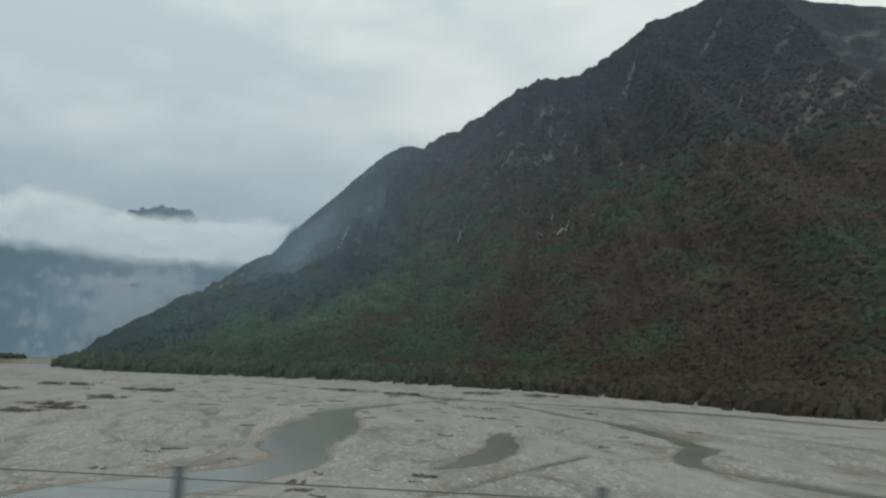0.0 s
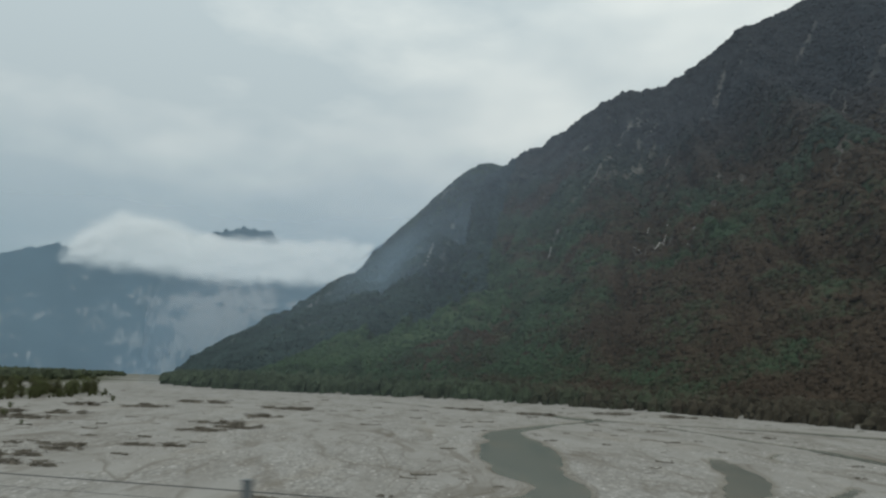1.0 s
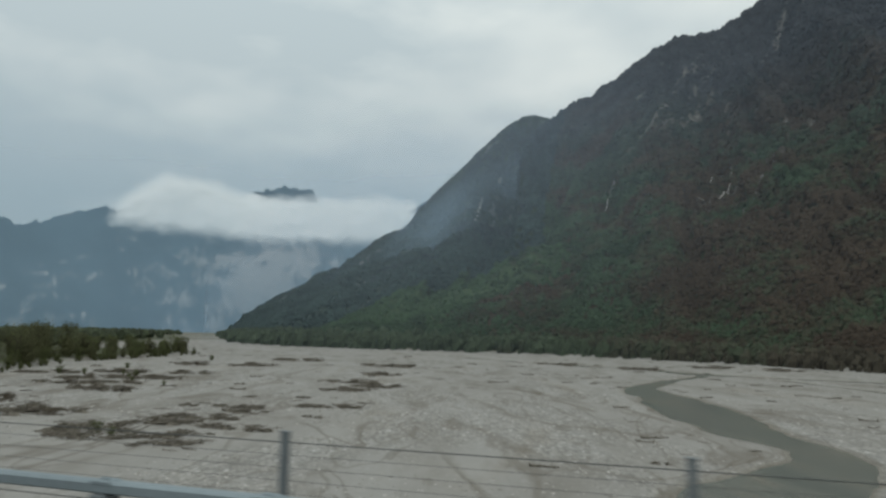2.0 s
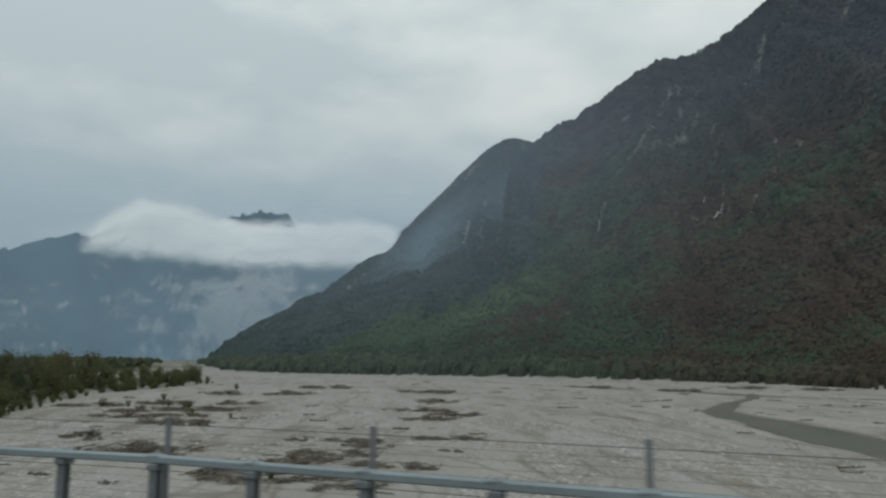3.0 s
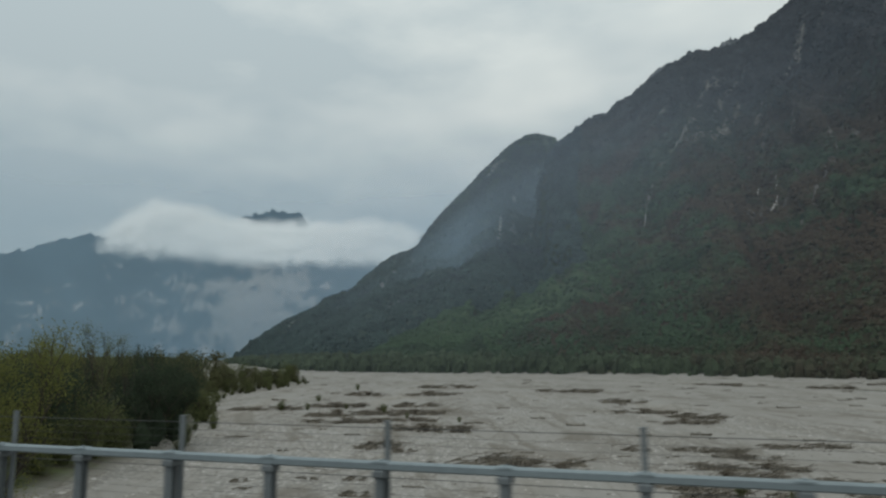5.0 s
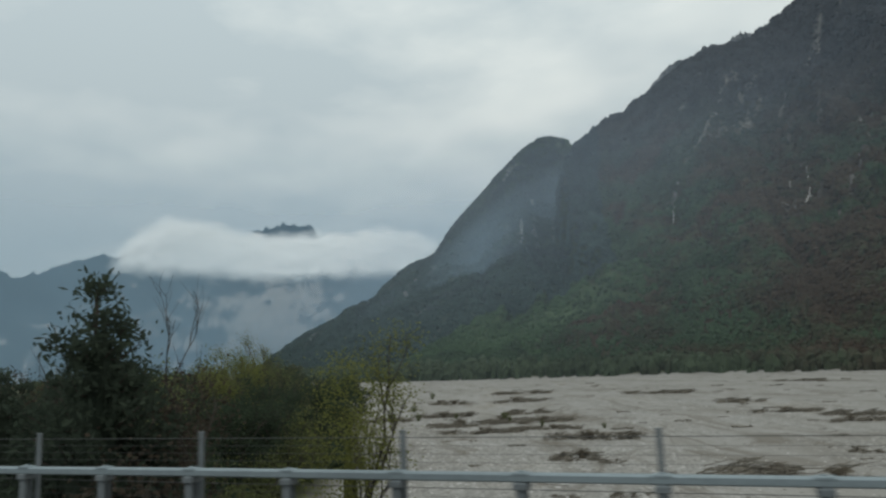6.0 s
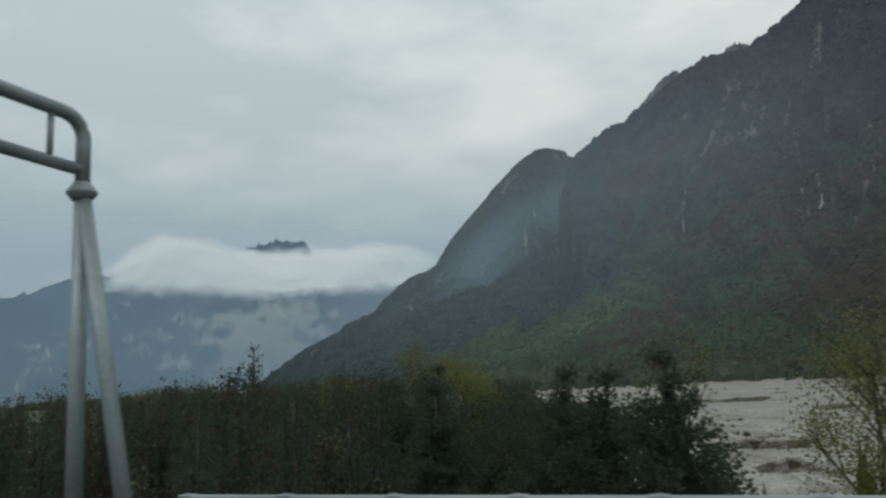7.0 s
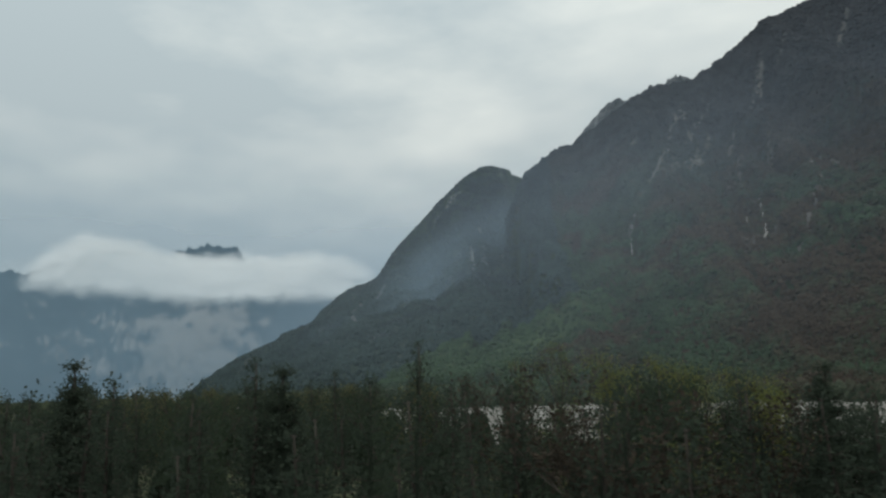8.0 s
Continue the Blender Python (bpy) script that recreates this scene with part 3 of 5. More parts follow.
def carve(x, y):
    """How deep the channels cut, 0 outside."""
    cut = np.zeros_like(x)
    for line, half, depth in CHANNELS:
        for (a, b), (c, d), h0, h1 in zip(line, line[1:], half, half[1:]):
            lx, ly = c - a, d - b
            s = np.clip(((x - a) * lx + (y - b) * ly) / (lx * lx + ly * ly), 0, 1)
            r = np.hypot(x - a - s * lx, y - b - s * ly)
            w = h0 + (h1 - h0) * s
            cut = np.maximum(cut, depth * np.clip(1.35 * (1.25 - r / w), 0, 1))
    return cut


def ground_height(x, y):
    x, y = np.asarray(x, float), np.asarray(y, float)
    y = unbend(x, y)
    wob = 5.0 * fbm(x / 14, y / 14, 3, 3)
    across, down = 0.956 * x + 0.292 * y, 0.956 * y - 0.292 * x  # the bars lie along the flow
    bars = 0.36 * fbm(across / 15, down / 55, 11, 4, 0.5) + 0.07 * fbm(across / 4, down / 9, 21, 3, 0.5)
    z = 0.12 + bars - carve(x + 0.45 * wob, y + 0.3 * wob)
    left = np.clip((np.interp(y, BANK_Y, BANK_X) + 0.9 * wob - x) / 7.0, 0, 1)
    over = np.clip((y - np.interp(x, SHORE_X, SHORE_Y) + 2 * wob) / 14.0, 0, 1)
    z = z + 2.0 * left + 2.2 * over
    # the motorway's embankment past the viaduct
    dam = np.clip((-176.0 - x) / 6.0, 0, 1) * np.clip((22.0 - y) / 12.0, 0, 1) * np.clip((y + 34.0) / 12.0, 0, 1)
    return z * (1 - dam) + 10.0 * dam


def build_ground():
    xs = np.unique(np.concatenate([-np.geomspace(330, 6500, 34), np.arange(-330, 130, 1.35), np.geomspace(130, 6500, 34)]))
    ys = np.unique(np.concatenate([-np.geomspace(30, 5200, 24), np.arange(-30, 250, 1.35), np.arange(250, 620, 4.2), np.geomspace(620, 6500, 34)]))
    gx, gy = np.meshgrid(xs, ys)
    v = np.stack([gx, gy, ground_height(gx, gy)], -1).reshape(-1, 3)
    ob = new("ground", mesh("ground", v, grid_faces(len(ys), len(xs)), GRAVEL, True))
    tagged(ob, "wide pale gravel river bed with wooded banks", "river bed", kind="structure")
    sheet = Shape()
    sheet.v = [(-450, -300, -0.30), (400, -300, -0.30), (400, 620, -0.30), (-450, 620, -0.30)]
    sheet.f = [(0, 1, 2, 3)]
    tagged(new("water", sheet.mesh("water", WATER)), "shallow grey-green braided river water", "water", kind="structure")


build_ground()


def cobbles(count, seed):
    """Pale cobbles strewn over the nearer gravel."""
    r = np.random.default_rng(seed)
    y = 50 + 120 * r.uniform(0, 1, count) ** 1.7
    x = -95 + r.uniform(-1, 1, count) * (45 + 0.72 * y)
    keep = (x > np.interp(y, BANK_Y, BANK_X) + 3) & (carve(x, y) < 0.05) & (fbm(x / 22, y / 14, 77, 4) > -0.12)
    x, y = x[keep], y[keep]
    y = y + aside(x, y)
    n = len(x)
    size = (0.05 + 0.15 * r.uniform(0, 1, n) ** 2.5) * (0.8 + y / 160)
    ring = np.array([(1, 0, 0), (0.5, 0.87, 0), (-0.5, 0.87, 0), (-1, 0, 0), (-0.5, -0.87, 0), (0.5, -0.87, 0), (0.45, 0.1, 0.55), (-0.3, 0.35, 0.6), (-0.2, -0.4, 0.5)])
    one = np.array([(0, 1, 6), (1, 2, 7), (1, 7, 6), (2, 3, 7), (3, 4, 8), (3, 8, 7), (4, 5, 8), (5, 0, 6), (5, 6, 8), (6, 7, 8)])
    a = r.uniform(0, 6.28, n)
    jig = ring[None] * r.uniform(0.7, 1.3, (n, 9, 1)) * size[:, None, None] * np.array([1.25, 0.85, 0.9])
    v = np.stack([jig[..., 0] * np.cos(a)[:, None] - jig[..., 1] * np.sin(a)[:, None] + x[:, None], jig[..., 0] * np.sin(a)[:, None] + jig[..., 1] * np.cos(a)[:, None] + y[:, None], 0.7 * jig[..., 2] + (ground_height(x, y) - 0.02)[:, None]], -1)
    f = (one[None] + (np.arange(n) * 9)[:, None, None]).reshape(-1, 3)
    q = Paint("pale_cobble")
    tone = q.ramp(q.island, (0.0, (0.13, 0.12, 0.105)), (0.6, (0.25, 0.238, 0.218)), (1.0, (0.43, 0.415, 0.39)))
    return new("cobbles", mesh("cobbles", v.reshape(-1, 3), f, q.done(tone, 0.8)))


tagged(cobbles(20000, 5), "pale rounded cobbles strewn over the gravel", "cobbles", kind="stuff")


def ground_at(x, y):
    return float(ground_height(np.array([x]), np.array([y]))[0])


# ---- the mountains ----
def polyline(pts, s):
    """Points at the fractions s of a smooth 3D line through the control points."""
    pts = np.asarray(pts, float)
    tang = np.gradient(pts, axis=0) * 0.8
    q = np.clip(np.asarray(s, float), 0, 1) * (len(pts) - 1)
    k = np.minimum(q.astype(int), len(pts) - 2)
    t = (q - k)[..., None]
    a, b, m, n = pts[k], pts[k + 1], tang[k], tang[k + 1]
    return a * (1 + 2 * t) * (1 - t) ** 2 + m * t * (1 - t) ** 2 + b * t * t * (3 - 2 * t) + n * t * t * (t - 1)


class Loft:
    """A slope from a foot line up to a crest line, with gullies and a back side."""

    strips, slant, rock_v, rock_u, apron = 0, 0.0, ([0, 1], [0, 0]), ([0, 1], [0, 0]), None

    def __init__(self, foot, crest, power, rough, seed, cell, jag=0.0):
        self.jag = jag
        self.foot, self.crest, self.power, self.rough, self.seed, self.cell = foot, crest, power, rough, seed, cell

    def at(self, u, v):
        a, b = polyline(self.foot, u), polyline(self.crest, u)
        w = np.clip(v, 0, 1)[..., None]
        p = a + (b - a) * w
        p[..., 2] = a[..., 2] + (b[..., 2] - a[..., 2]) * np.clip(v, 0, 1) ** self.power
        run = np.hypot(*(np.asarray(self.foot)[-1][:2] - np.asarray(self.foot)[0][:2])) / self.cell
        ribs = fbm(u * run + 0.8 * v, v * 2.2, self.seed, 5, 0.55)
        lumps = fbm(u * run * 3.1, v * 14, self.seed + 40, 4, 0.55)
        hold = np.clip(v, 0, 1) * (1 - 0.86 * np.clip(v, 0, 1) ** 4)
        p[..., 2] += self.rough * (ribs * 1.7 + lumps * 0.45) * hold
        p[..., 2] += self.jag * np.clip(v, 0, 1) ** 3 * fbm(u * 70, u * 0, self.seed + 90, 4, 0.6)
        if self.apron:
            p[..., 2] *= 1 - self.hollow(u, v)
        behind = np.clip(v - 1, 0, 1)
        p[..., 1] += behind * 500
        p[..., 2] -= behind * np.maximum(b[..., 2], 30) * 1.2
        return p

    def bare(self, u, v):
        """How bare the rock lies, 0 to 1: gullies that slant down the slope, in the upper part downstream."""
        s = (u - self.slant * (v - 0.5)) * self.strips
        run = fbm(s, v * 7.0, self.seed + 7, 3, 0.6) + 0.35 * fbm(s * 0.16, v * 3.0, self.seed + 17, 3, 0.5) + 0.25 * fbm(u * 60, v * 34, self.seed + 27, 3, 0.6)
        where = np.interp(v, *self.rock_v) * np.interp(u, *self.rock_u)
        return np.clip((run + 0.5 * where - 0.44) / 0.45, 0, 1) * np.clip(where * 3, 0, 1)

    def hollow(self, u, v):
        """Where the slope breaks off into the ravine before the spur, 0 to 1."""
        edge = np.interp(v, [0.3, 0.42, 0.6, 0.8, 0.9, 1.0], [0.26, 0.25, 0.20, 0.115, 0.06, 0.012]) + 0.03 * fbm(v * 9, v * 0, self.seed + 77, 3)
        h = np.clip((edge - u) / 0.04, 0, 1) * np.clip((v - np.interp(u, *self.apron) - 0.02) / 0.07, 0, 1)
        return h * h * (3 - 2 * h)

    def meadow(self, u, v):
        """How open and grassy the foot of the slope is, 0 to 1: a green apron below the line of its upper edge."""
        rim = np.interp(u, *self.apron) + 0.06 * fbm(u * 30, v * 8, self.seed + 57, 3)
        patchy = np.clip(0.75 + 2.2 * fbm(u * 26, v * 16, self.seed + 67, 3), 0, 1)
        knoll = np.clip(1.5 - np.hypot((u - 0.250) / 0.032, (v - 0.17) / 0.075), 0, 1)
        return np.clip((rim - v) / 0.03, 0, 1) * np.clip((v - 0.10) / 0.08, 0, 1) * np.clip((0.30 - u) / 0.05, 0, 1) * patchy * (1 - knoll)

    def mesh(self, name, cols, rows, material):
        u, v = np.meshgrid(np.linspace(0, 1, cols), np.concatenate([np.linspace(0, 1, rows), [1.08, 1.3, 1.9]]))
        p = self.at(u, v)
        me = mesh(name, p.reshape(-1, 3), grid_faces(rows + 3, cols), material, True, np.stack([u, v], -1).reshape(-1, 2))
        if self.strips:
            me.attributes.new("bare_rock", "FLOAT", "POINT").data.foreach_set("value", self.bare(u, v).ravel().astype(np.float32))
        if self.apron:
            me.attributes.new("grass", "FLOAT", "POINT").data.foreach_set("value", self.meadow(u, v).ravel().astype(np.float32))
        return me


MAIN = Loft(
    foot=[(-420, 600, 0), (-345, 575, 0), (-270, 545, 0), (-130, 508, 0), (-40, 442, 0), (48, 338, 0), (105, 243, 0), (210, 212, 0), (400, 200, 0), (700, 195, 0), (1050, 190, 0)],
    crest=[(-300, 1330, 330), (-256, 1345, 408), (-204, 1350, 455), (-119, 1350, 495), (-21, 1350, 554), (65, 1350, 576), (140, 1350, 629), (245, 1350, 701), (400, 1350, 727), (620, 1350, 688), (1050, 1300, 520)],
    power=1.43, rough=84, seed=5, cell=105)
HUMP = Loft(
    foot=[(-1085, 1585, 0), (-900, 1300, 0), (-700, 1000, 0), (-585, 830, 0), (-500, 710, 0), (-420, 620, 0), (-340, 640, 0), (-300, 700, 0), (-250, 760, 0), (-150, 800, 0)],
    crest=[(-1050, 1562, 17), (-952, 1574, 92), (-793, 1635, 169), (-773, 1667, 211), (-730, 1750, 271), (-652, 1740, 295), (-606, 1765, 378), (-528, 1925, 522), (-440, 1972, 614), (-388, 1998, 640), (-335, 2018, 619)],
    power=1.15, rough=40, seed=23, cell=110)
MAIN.strips, MAIN.slant = 62, 0.60
MAIN.rock_v, MAIN.rock_u = ([0, 0.30, 0.42, 0.62, 0.88, 0.97, 1], [0, 0, 0.45, 1.0, 0.9, 0.35, 0.1]), ([0, 0.22, 0.36, 0.46, 0.60, 1], [0.25, 0.35, 0.6, 1.0, 0.66, 0.4])
MAIN.apron = ([0, 0.10, 0.14, 0.18, 0.23, 0.255, 0.30], [0.22, 0.235, 0.265, 0.31, 0.35, 0.385, 0.40])
HUMP.strips, HUMP.slant = 46, 0.05
HUMP.rock_v, HUMP.rock_u = ([0, 0.2, 0.4, 0.7, 0.95, 1], [0, 0.3, 0.9, 0.8, 0.5, 0.2]), ([0, 0.2, 0.35, 0.6, 1], [0.2, 0.5, 1.0, 0.7, 0.4])
TAIL = [(-338, 2018, 619), (-290, 2020, 592), (-155, 2010, 500), (70, 2010, 320)]

hill = thing("wooded_mountain", "steep brown wooded mountainside with pale rock gullies", "mountain", kind="structure")
part("slope", MAIN.mesh("slope", 260, 170, SLOPE), hill)
spur = thing("spur_mountain", "rounded spur mountain with rocky flanks, haze in its blue-green colour", "mountain", kind="structure")
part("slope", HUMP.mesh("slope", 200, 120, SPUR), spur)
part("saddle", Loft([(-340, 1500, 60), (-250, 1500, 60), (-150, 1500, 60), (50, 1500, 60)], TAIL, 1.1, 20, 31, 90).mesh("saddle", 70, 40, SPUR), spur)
rear = thing("back_peak", "grey rocky peak behind the wooded ridge, paled by haze in its colour", "mountain", kind="structure")
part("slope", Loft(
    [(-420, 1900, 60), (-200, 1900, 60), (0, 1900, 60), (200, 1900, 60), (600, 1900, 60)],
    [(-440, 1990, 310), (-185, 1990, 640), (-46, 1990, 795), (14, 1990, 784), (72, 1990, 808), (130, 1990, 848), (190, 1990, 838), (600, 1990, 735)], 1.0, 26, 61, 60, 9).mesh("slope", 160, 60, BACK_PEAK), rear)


# ---- the far range, the haze sheets before it, and the cloud bank ----
def bearing(az, dist, z):
    """A point at az degrees left of the road's normal, seen from the middle of the drive."""
    return (-100 - dist * math.sin(radians(az)), dist * math.cos(radians(az)), z)


far = thing("far_range", "hazy blue limestone range with pale cliffs", "mountain", kind="structure")
far_crest = [bearing(a, 4650, z) for a, z in (
    (70, 500), (60, 640), (52, 560), (48.5, 620), (46.6, 588), (44.8, 640), (42, 722), (41, 712), (38, 800), (34.5, 858), (33, 850), (31.6, 842), (30.2, 905), (28.6, 938), (27.2, 925), (26.3, 880), (25.6, 720), (23, 650), (18, 650), (8, 650), (-10, 600))]
far_foot = [bearing(a, 3900, -4) for a in (70, 60, 50, 45, 41, 38, 35, 32, 29, 26, 22, 16, 8, -10)]
FAR = Loft(far_foot, far_crest, 0.9, 75, 71, 330, 28)
part("face", FAR.mesh("face", 320, 90, FAR_ROCK), far)


def curtain(name, az0, az1, dist, z0, z1, lean, material, bulge=0.0, seed=0, crest=None):
    """A haze sheet or cloud layer round the camera's drive, leaning away at its top; crest may shape its upper rim."""
    a, s = np.meshgrid(np.linspace(az0, az1, 60), np.linspace(0, 1, 20))
    d = dist + lean * s + bulge * fbm(a / 2.2, s * 4, seed, 4)
    top = z1 if crest is None else np.interp(-a, [-q for q, z in crest], [z for q, z in crest]) + z1
    v = np.stack([-100 - d * np.sin(np.radians(a)), d * np.cos(np.radians(a)), z0 + (top - z0) * s], -1)
    return mesh(name, v.reshape(-1, 3), grid_faces(20, 60), material, True, np.stack([(a - az0) / (az1 - az0), s], -1).reshape(-1, 2))


# haze as added sheets: they lay pale blue over what stands behind
mist = thing("valley_haze", "bluish distance haze, put in as thin see-through sheets", "mist", kind="structure")
part("veil", curtain("veil", 88, -60, 3000, -10, 1500, 0, haze_paint("blue_haze", (0.41, 0.61, 0.81), 0.50, 0.51, 100, 700, 0, 0, 1150, None, False, 0.36)), mist, "blue haze sheet added before the far range")


def slope_veil(line, material):
    """A faint haze sheet before a slope, no higher than the slope behind it; line holds x, y and its top."""
    k, q = np.meshgrid(np.linspace(0, 1, 60), np.linspace(0, 1, 12))
    p = polyline(line, k)
    p[..., 2] = -3 + (p[..., 2] + 3) * q
    return mesh("veil", p.reshape(-1, 3), grid_faces(12, 60), material, True, np.stack([k, q], -1).reshape(-1, 2))


# stands in for window glare and distance haze, lifting the slopes' dark tones
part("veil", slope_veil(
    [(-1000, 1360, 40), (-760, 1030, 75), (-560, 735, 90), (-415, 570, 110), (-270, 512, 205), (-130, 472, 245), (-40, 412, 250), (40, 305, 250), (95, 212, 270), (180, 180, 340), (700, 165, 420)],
    haze_paint("grey_haze", (0.51, 0.63, 0.77), 0.04, 0.37, 10, 210, -1100, -560, 0, (-240, 60, 1.0, 0.25), True)), mist, "faint grey haze sheet added before the slopes")
# more added haze sheets, which turn the spur paler and bluer
SADDLE = [(-775, 118), (-717, 148), (-660, 172), (-604, 190), (-550, 250), (-497, 292), (-445, 330), (-394, 365), (-344, 380), (-300, 400), (-130, 430), (30, 560), (420, 600)]
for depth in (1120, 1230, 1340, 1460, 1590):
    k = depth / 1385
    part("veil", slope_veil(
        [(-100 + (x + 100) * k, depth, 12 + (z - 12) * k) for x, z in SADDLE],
        haze_paint("saddle_haze", (0.43, 0.61, 0.80), 0.10, 0.21, 0, 190 * k, -100 - 700 * k, -100 - 380 * k, 0, (-400, -300, 1.0, 0.0) if depth < 1300 else None, True)), mist, "faint haze sheet added behind the near ridge")
bank = thing("cloud_bank", "white cloud bank lying across the far range", "cloud", kind="structure")
CLOUD_TOP = [(43, 610), (41, 690), (39.5, 760), (38, 815), (36.4, 825), (34.5, 800), (32.5, 755), (30.5, 735), (28, 728), (24, 745), (21, 760), (18, 728), (14, 700)]
for k in range(4):
    part("cloud_layer", curtain("cloud_layer", 42.4 - 0.4 * (k % 3), 15.2 + 0.8 * (k % 2), 3560 + 40 * k, 368 + 8 * (k % 4), 12 * ((k * 2) % 5) - 10, 250, cloud_paint("white_cloud", (0.98, 0.97, 0.95), 0.85, 90 + 45 * k), 18, 80 + k, CLOUD_TOP), bank)


# ---- woods on the slopes: small crowns, one object for each wood ----
def crowns(points, heights, seed, material, name, lanky=0.36, sides=5, hoops=((0.10, 0.55), (0.45, 1.0), (0.78, 0.62))):
    """Ragged little crowns: a skirt, a waist and a tip."""
    rng = np.random.default_rng(seed)
    n = len(points)
    ang = rng.uniform(0, 6.28, (n, 1)) + np.arange(sides) * 2 * np.pi / sides
    rings = []
    for frac, wide in hoops:
        r = heights[:, None] * lanky * wide * rng.uniform(0.5, 1.4, (n, sides))
        rings.append(np.stack([points[:, :1] + r * np.cos(ang), points[:, 1:2] + r * np.sin(ang), points[:, 2:] + heights[:, None] * (frac + rng.uniform(-0.07, 0.07, (n, sides)))], -1))
    tip = points + np.stack([rng.normal(0, 0.05, n) * heights, rng.normal(0, 0.05, n) * heights, heights * rng.uniform(0.92, 1.08, n)], -1)
    v = np.concatenate([*rings, tip[:, None]], 1)
    last = len(hoops) - 1
    per = (last + 1) * sides + 1
    one = []
    for q in range(last):
        for k in range(sides):
            a, b = q * sides + k, q * sides + (k + 1) % sides
            one += [(a, b, b + sides), (a, b + sides, a + sides)]
    for k in range(sides):
        one.append((last * sides + k, last * sides + (k + 1) % sides, (last + 1) * sides))
    f = (np.asarray(one)[None] + (np.arange(n) * per)[:, None, None]).reshape(-1, 3)
    return new(name, mesh(name, v.reshape(-1, 3), f, material))


rng = np.random.default_rng(7)
u, v = rng.uniform(0, 0.80, 66000), rng.uniform(0.0, 1.0, 66000) ** 1.15
p = MAIN.at(u, v)
near = np.clip((v - 0.02) / 0.5, 0, 1)
chance = rng.uniform(0, 1, len(v))
grassy = MAIN.meadow(u, v)
# crowns above the apron's left part take the spur's haze-tinted colours
hazed = (u < 0.30 - 0.12 * v) & (v > np.interp(u, *MAIN.apron))
keep = (chance > np.maximum(0.93 * MAIN.bare(u, v), 0.72 * grassy)) & (MAIN.hollow(u, v) < 0.5)
kinds = np.where(grassy > 0.25, 2, np.where(hazed, 1, 0))[keep]
p, size = p[keep], (rng.uniform(3.4, 6.2, len(v)) * np.interp(v, [0, 0.25, 0.5], [0.62, 0.85, 1.0]) + 2.5 * near)[keep]
p[:, 2] -= (0.30 + 0.35 * v[keep] ** 6) * size
for k, paint, name, words in ((0, WOOD, "slope_wood", "brown and green wood covering the steep mountainside"), (1, HAZED_SPUR_WOOD, "hollow_wood", "wood in the hollow between mountain and spur, tinted with blue haze"), (2, GROVE, "meadow_trees", "fresh green trees scattered over the meadow slope")):
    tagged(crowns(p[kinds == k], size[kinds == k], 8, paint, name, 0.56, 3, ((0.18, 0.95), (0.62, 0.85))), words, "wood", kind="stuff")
u, v = rng.uniform(0, 0.97, 20000), rng.uniform(0, 1.0, 20000)
p = HUMP.at(u, v)
keep = rng.uniform(0, 1, len(v)) > 0.9 * HUMP.bare(u, v)
p, size = p[keep], rng.uniform(5, 9, len(v))[keep]
p[:, 2] -= (0.30 + 0.4 * v[keep] ** 3) * size
tagged(crowns(p, size, 9, HAZED_SPUR_WOOD, "hazed_spur_wood", 0.56, 3, ((0.18, 0.95), (0.62, 0.85))), "wood on the spur mountain, its green tinted with blue haze", "wood", kind="stuff")
# the wooded strip along the far bank
s = rng.uniform(0, 1, 5200)
foot = polyline([(-1010, 1440, 1), (-760, 1080, 1), (-520, 735, 1), (-465, 665, 1), (-400, 592, 1), (-270, 532, 1), (-130, 493, 1), (-40, 433, 1), (15, 378, 1), (50, 323, 1), (75, 264, 1), (100, 232, 1), (180, 204, 1), (400, 190, 1)], s)
back = rng.uniform(0, 1, len(s)) ** 1.5
foot[:, 1] += back * 85
foot[:, 0] += rng.normal(0, 5, len(s)) - back * 10
foot[:, 2] = ground_height(foot[:, 0], foot[:, 1]) - 0.3
tall = (3 + 8 * rng.uniform(0, 1, len(s)) ** 1.5) * (0.8 + 0.3 * back) * np.interp(foot[:, 0], [-300, -60, 60], [1.5, 1.15, 0.8])
tagged(crowns(foot, tall, 10, BANK_WOOD, "far_bank_wood", 0.36, 5, ((-0.05, 1.0), (0.45, 1.0), (0.80, 0.6))), "dark brown and green wood along the far river bank", "wood", kind="stuff")
# the woods upstream, beyond the near bank
s = rng.uniform(0, 1, 1800)
far_edge = polyline([(-430, 380, 2), (-600, 690, 2), (-760, 880, 2), (-1150, 1500, 2), (-2200, 2700, 2)], s)
far_edge[:, 0] -= rng.uniform(0, 1, len(s)) * (40 + 500 * s)
far_edge[:, 1] += rng.normal(0, 12, len(s))
far_edge[:, 2] = ground_height(far_edge[:, 0], far_edge[:, 1]) - 0.3
tagged(crowns(far_edge, rng.uniform(5, 12, len(s)), 12, leaf_paint("bank_wood", (0.050, 0.060, 0.042), (0.060, 0.074, 0.048), (0.074, 0.090, 0.055), 0.1), "upstream_wood", 0.4, 6), "low green wood upstream of the gravel", "wood", kind="stuff")

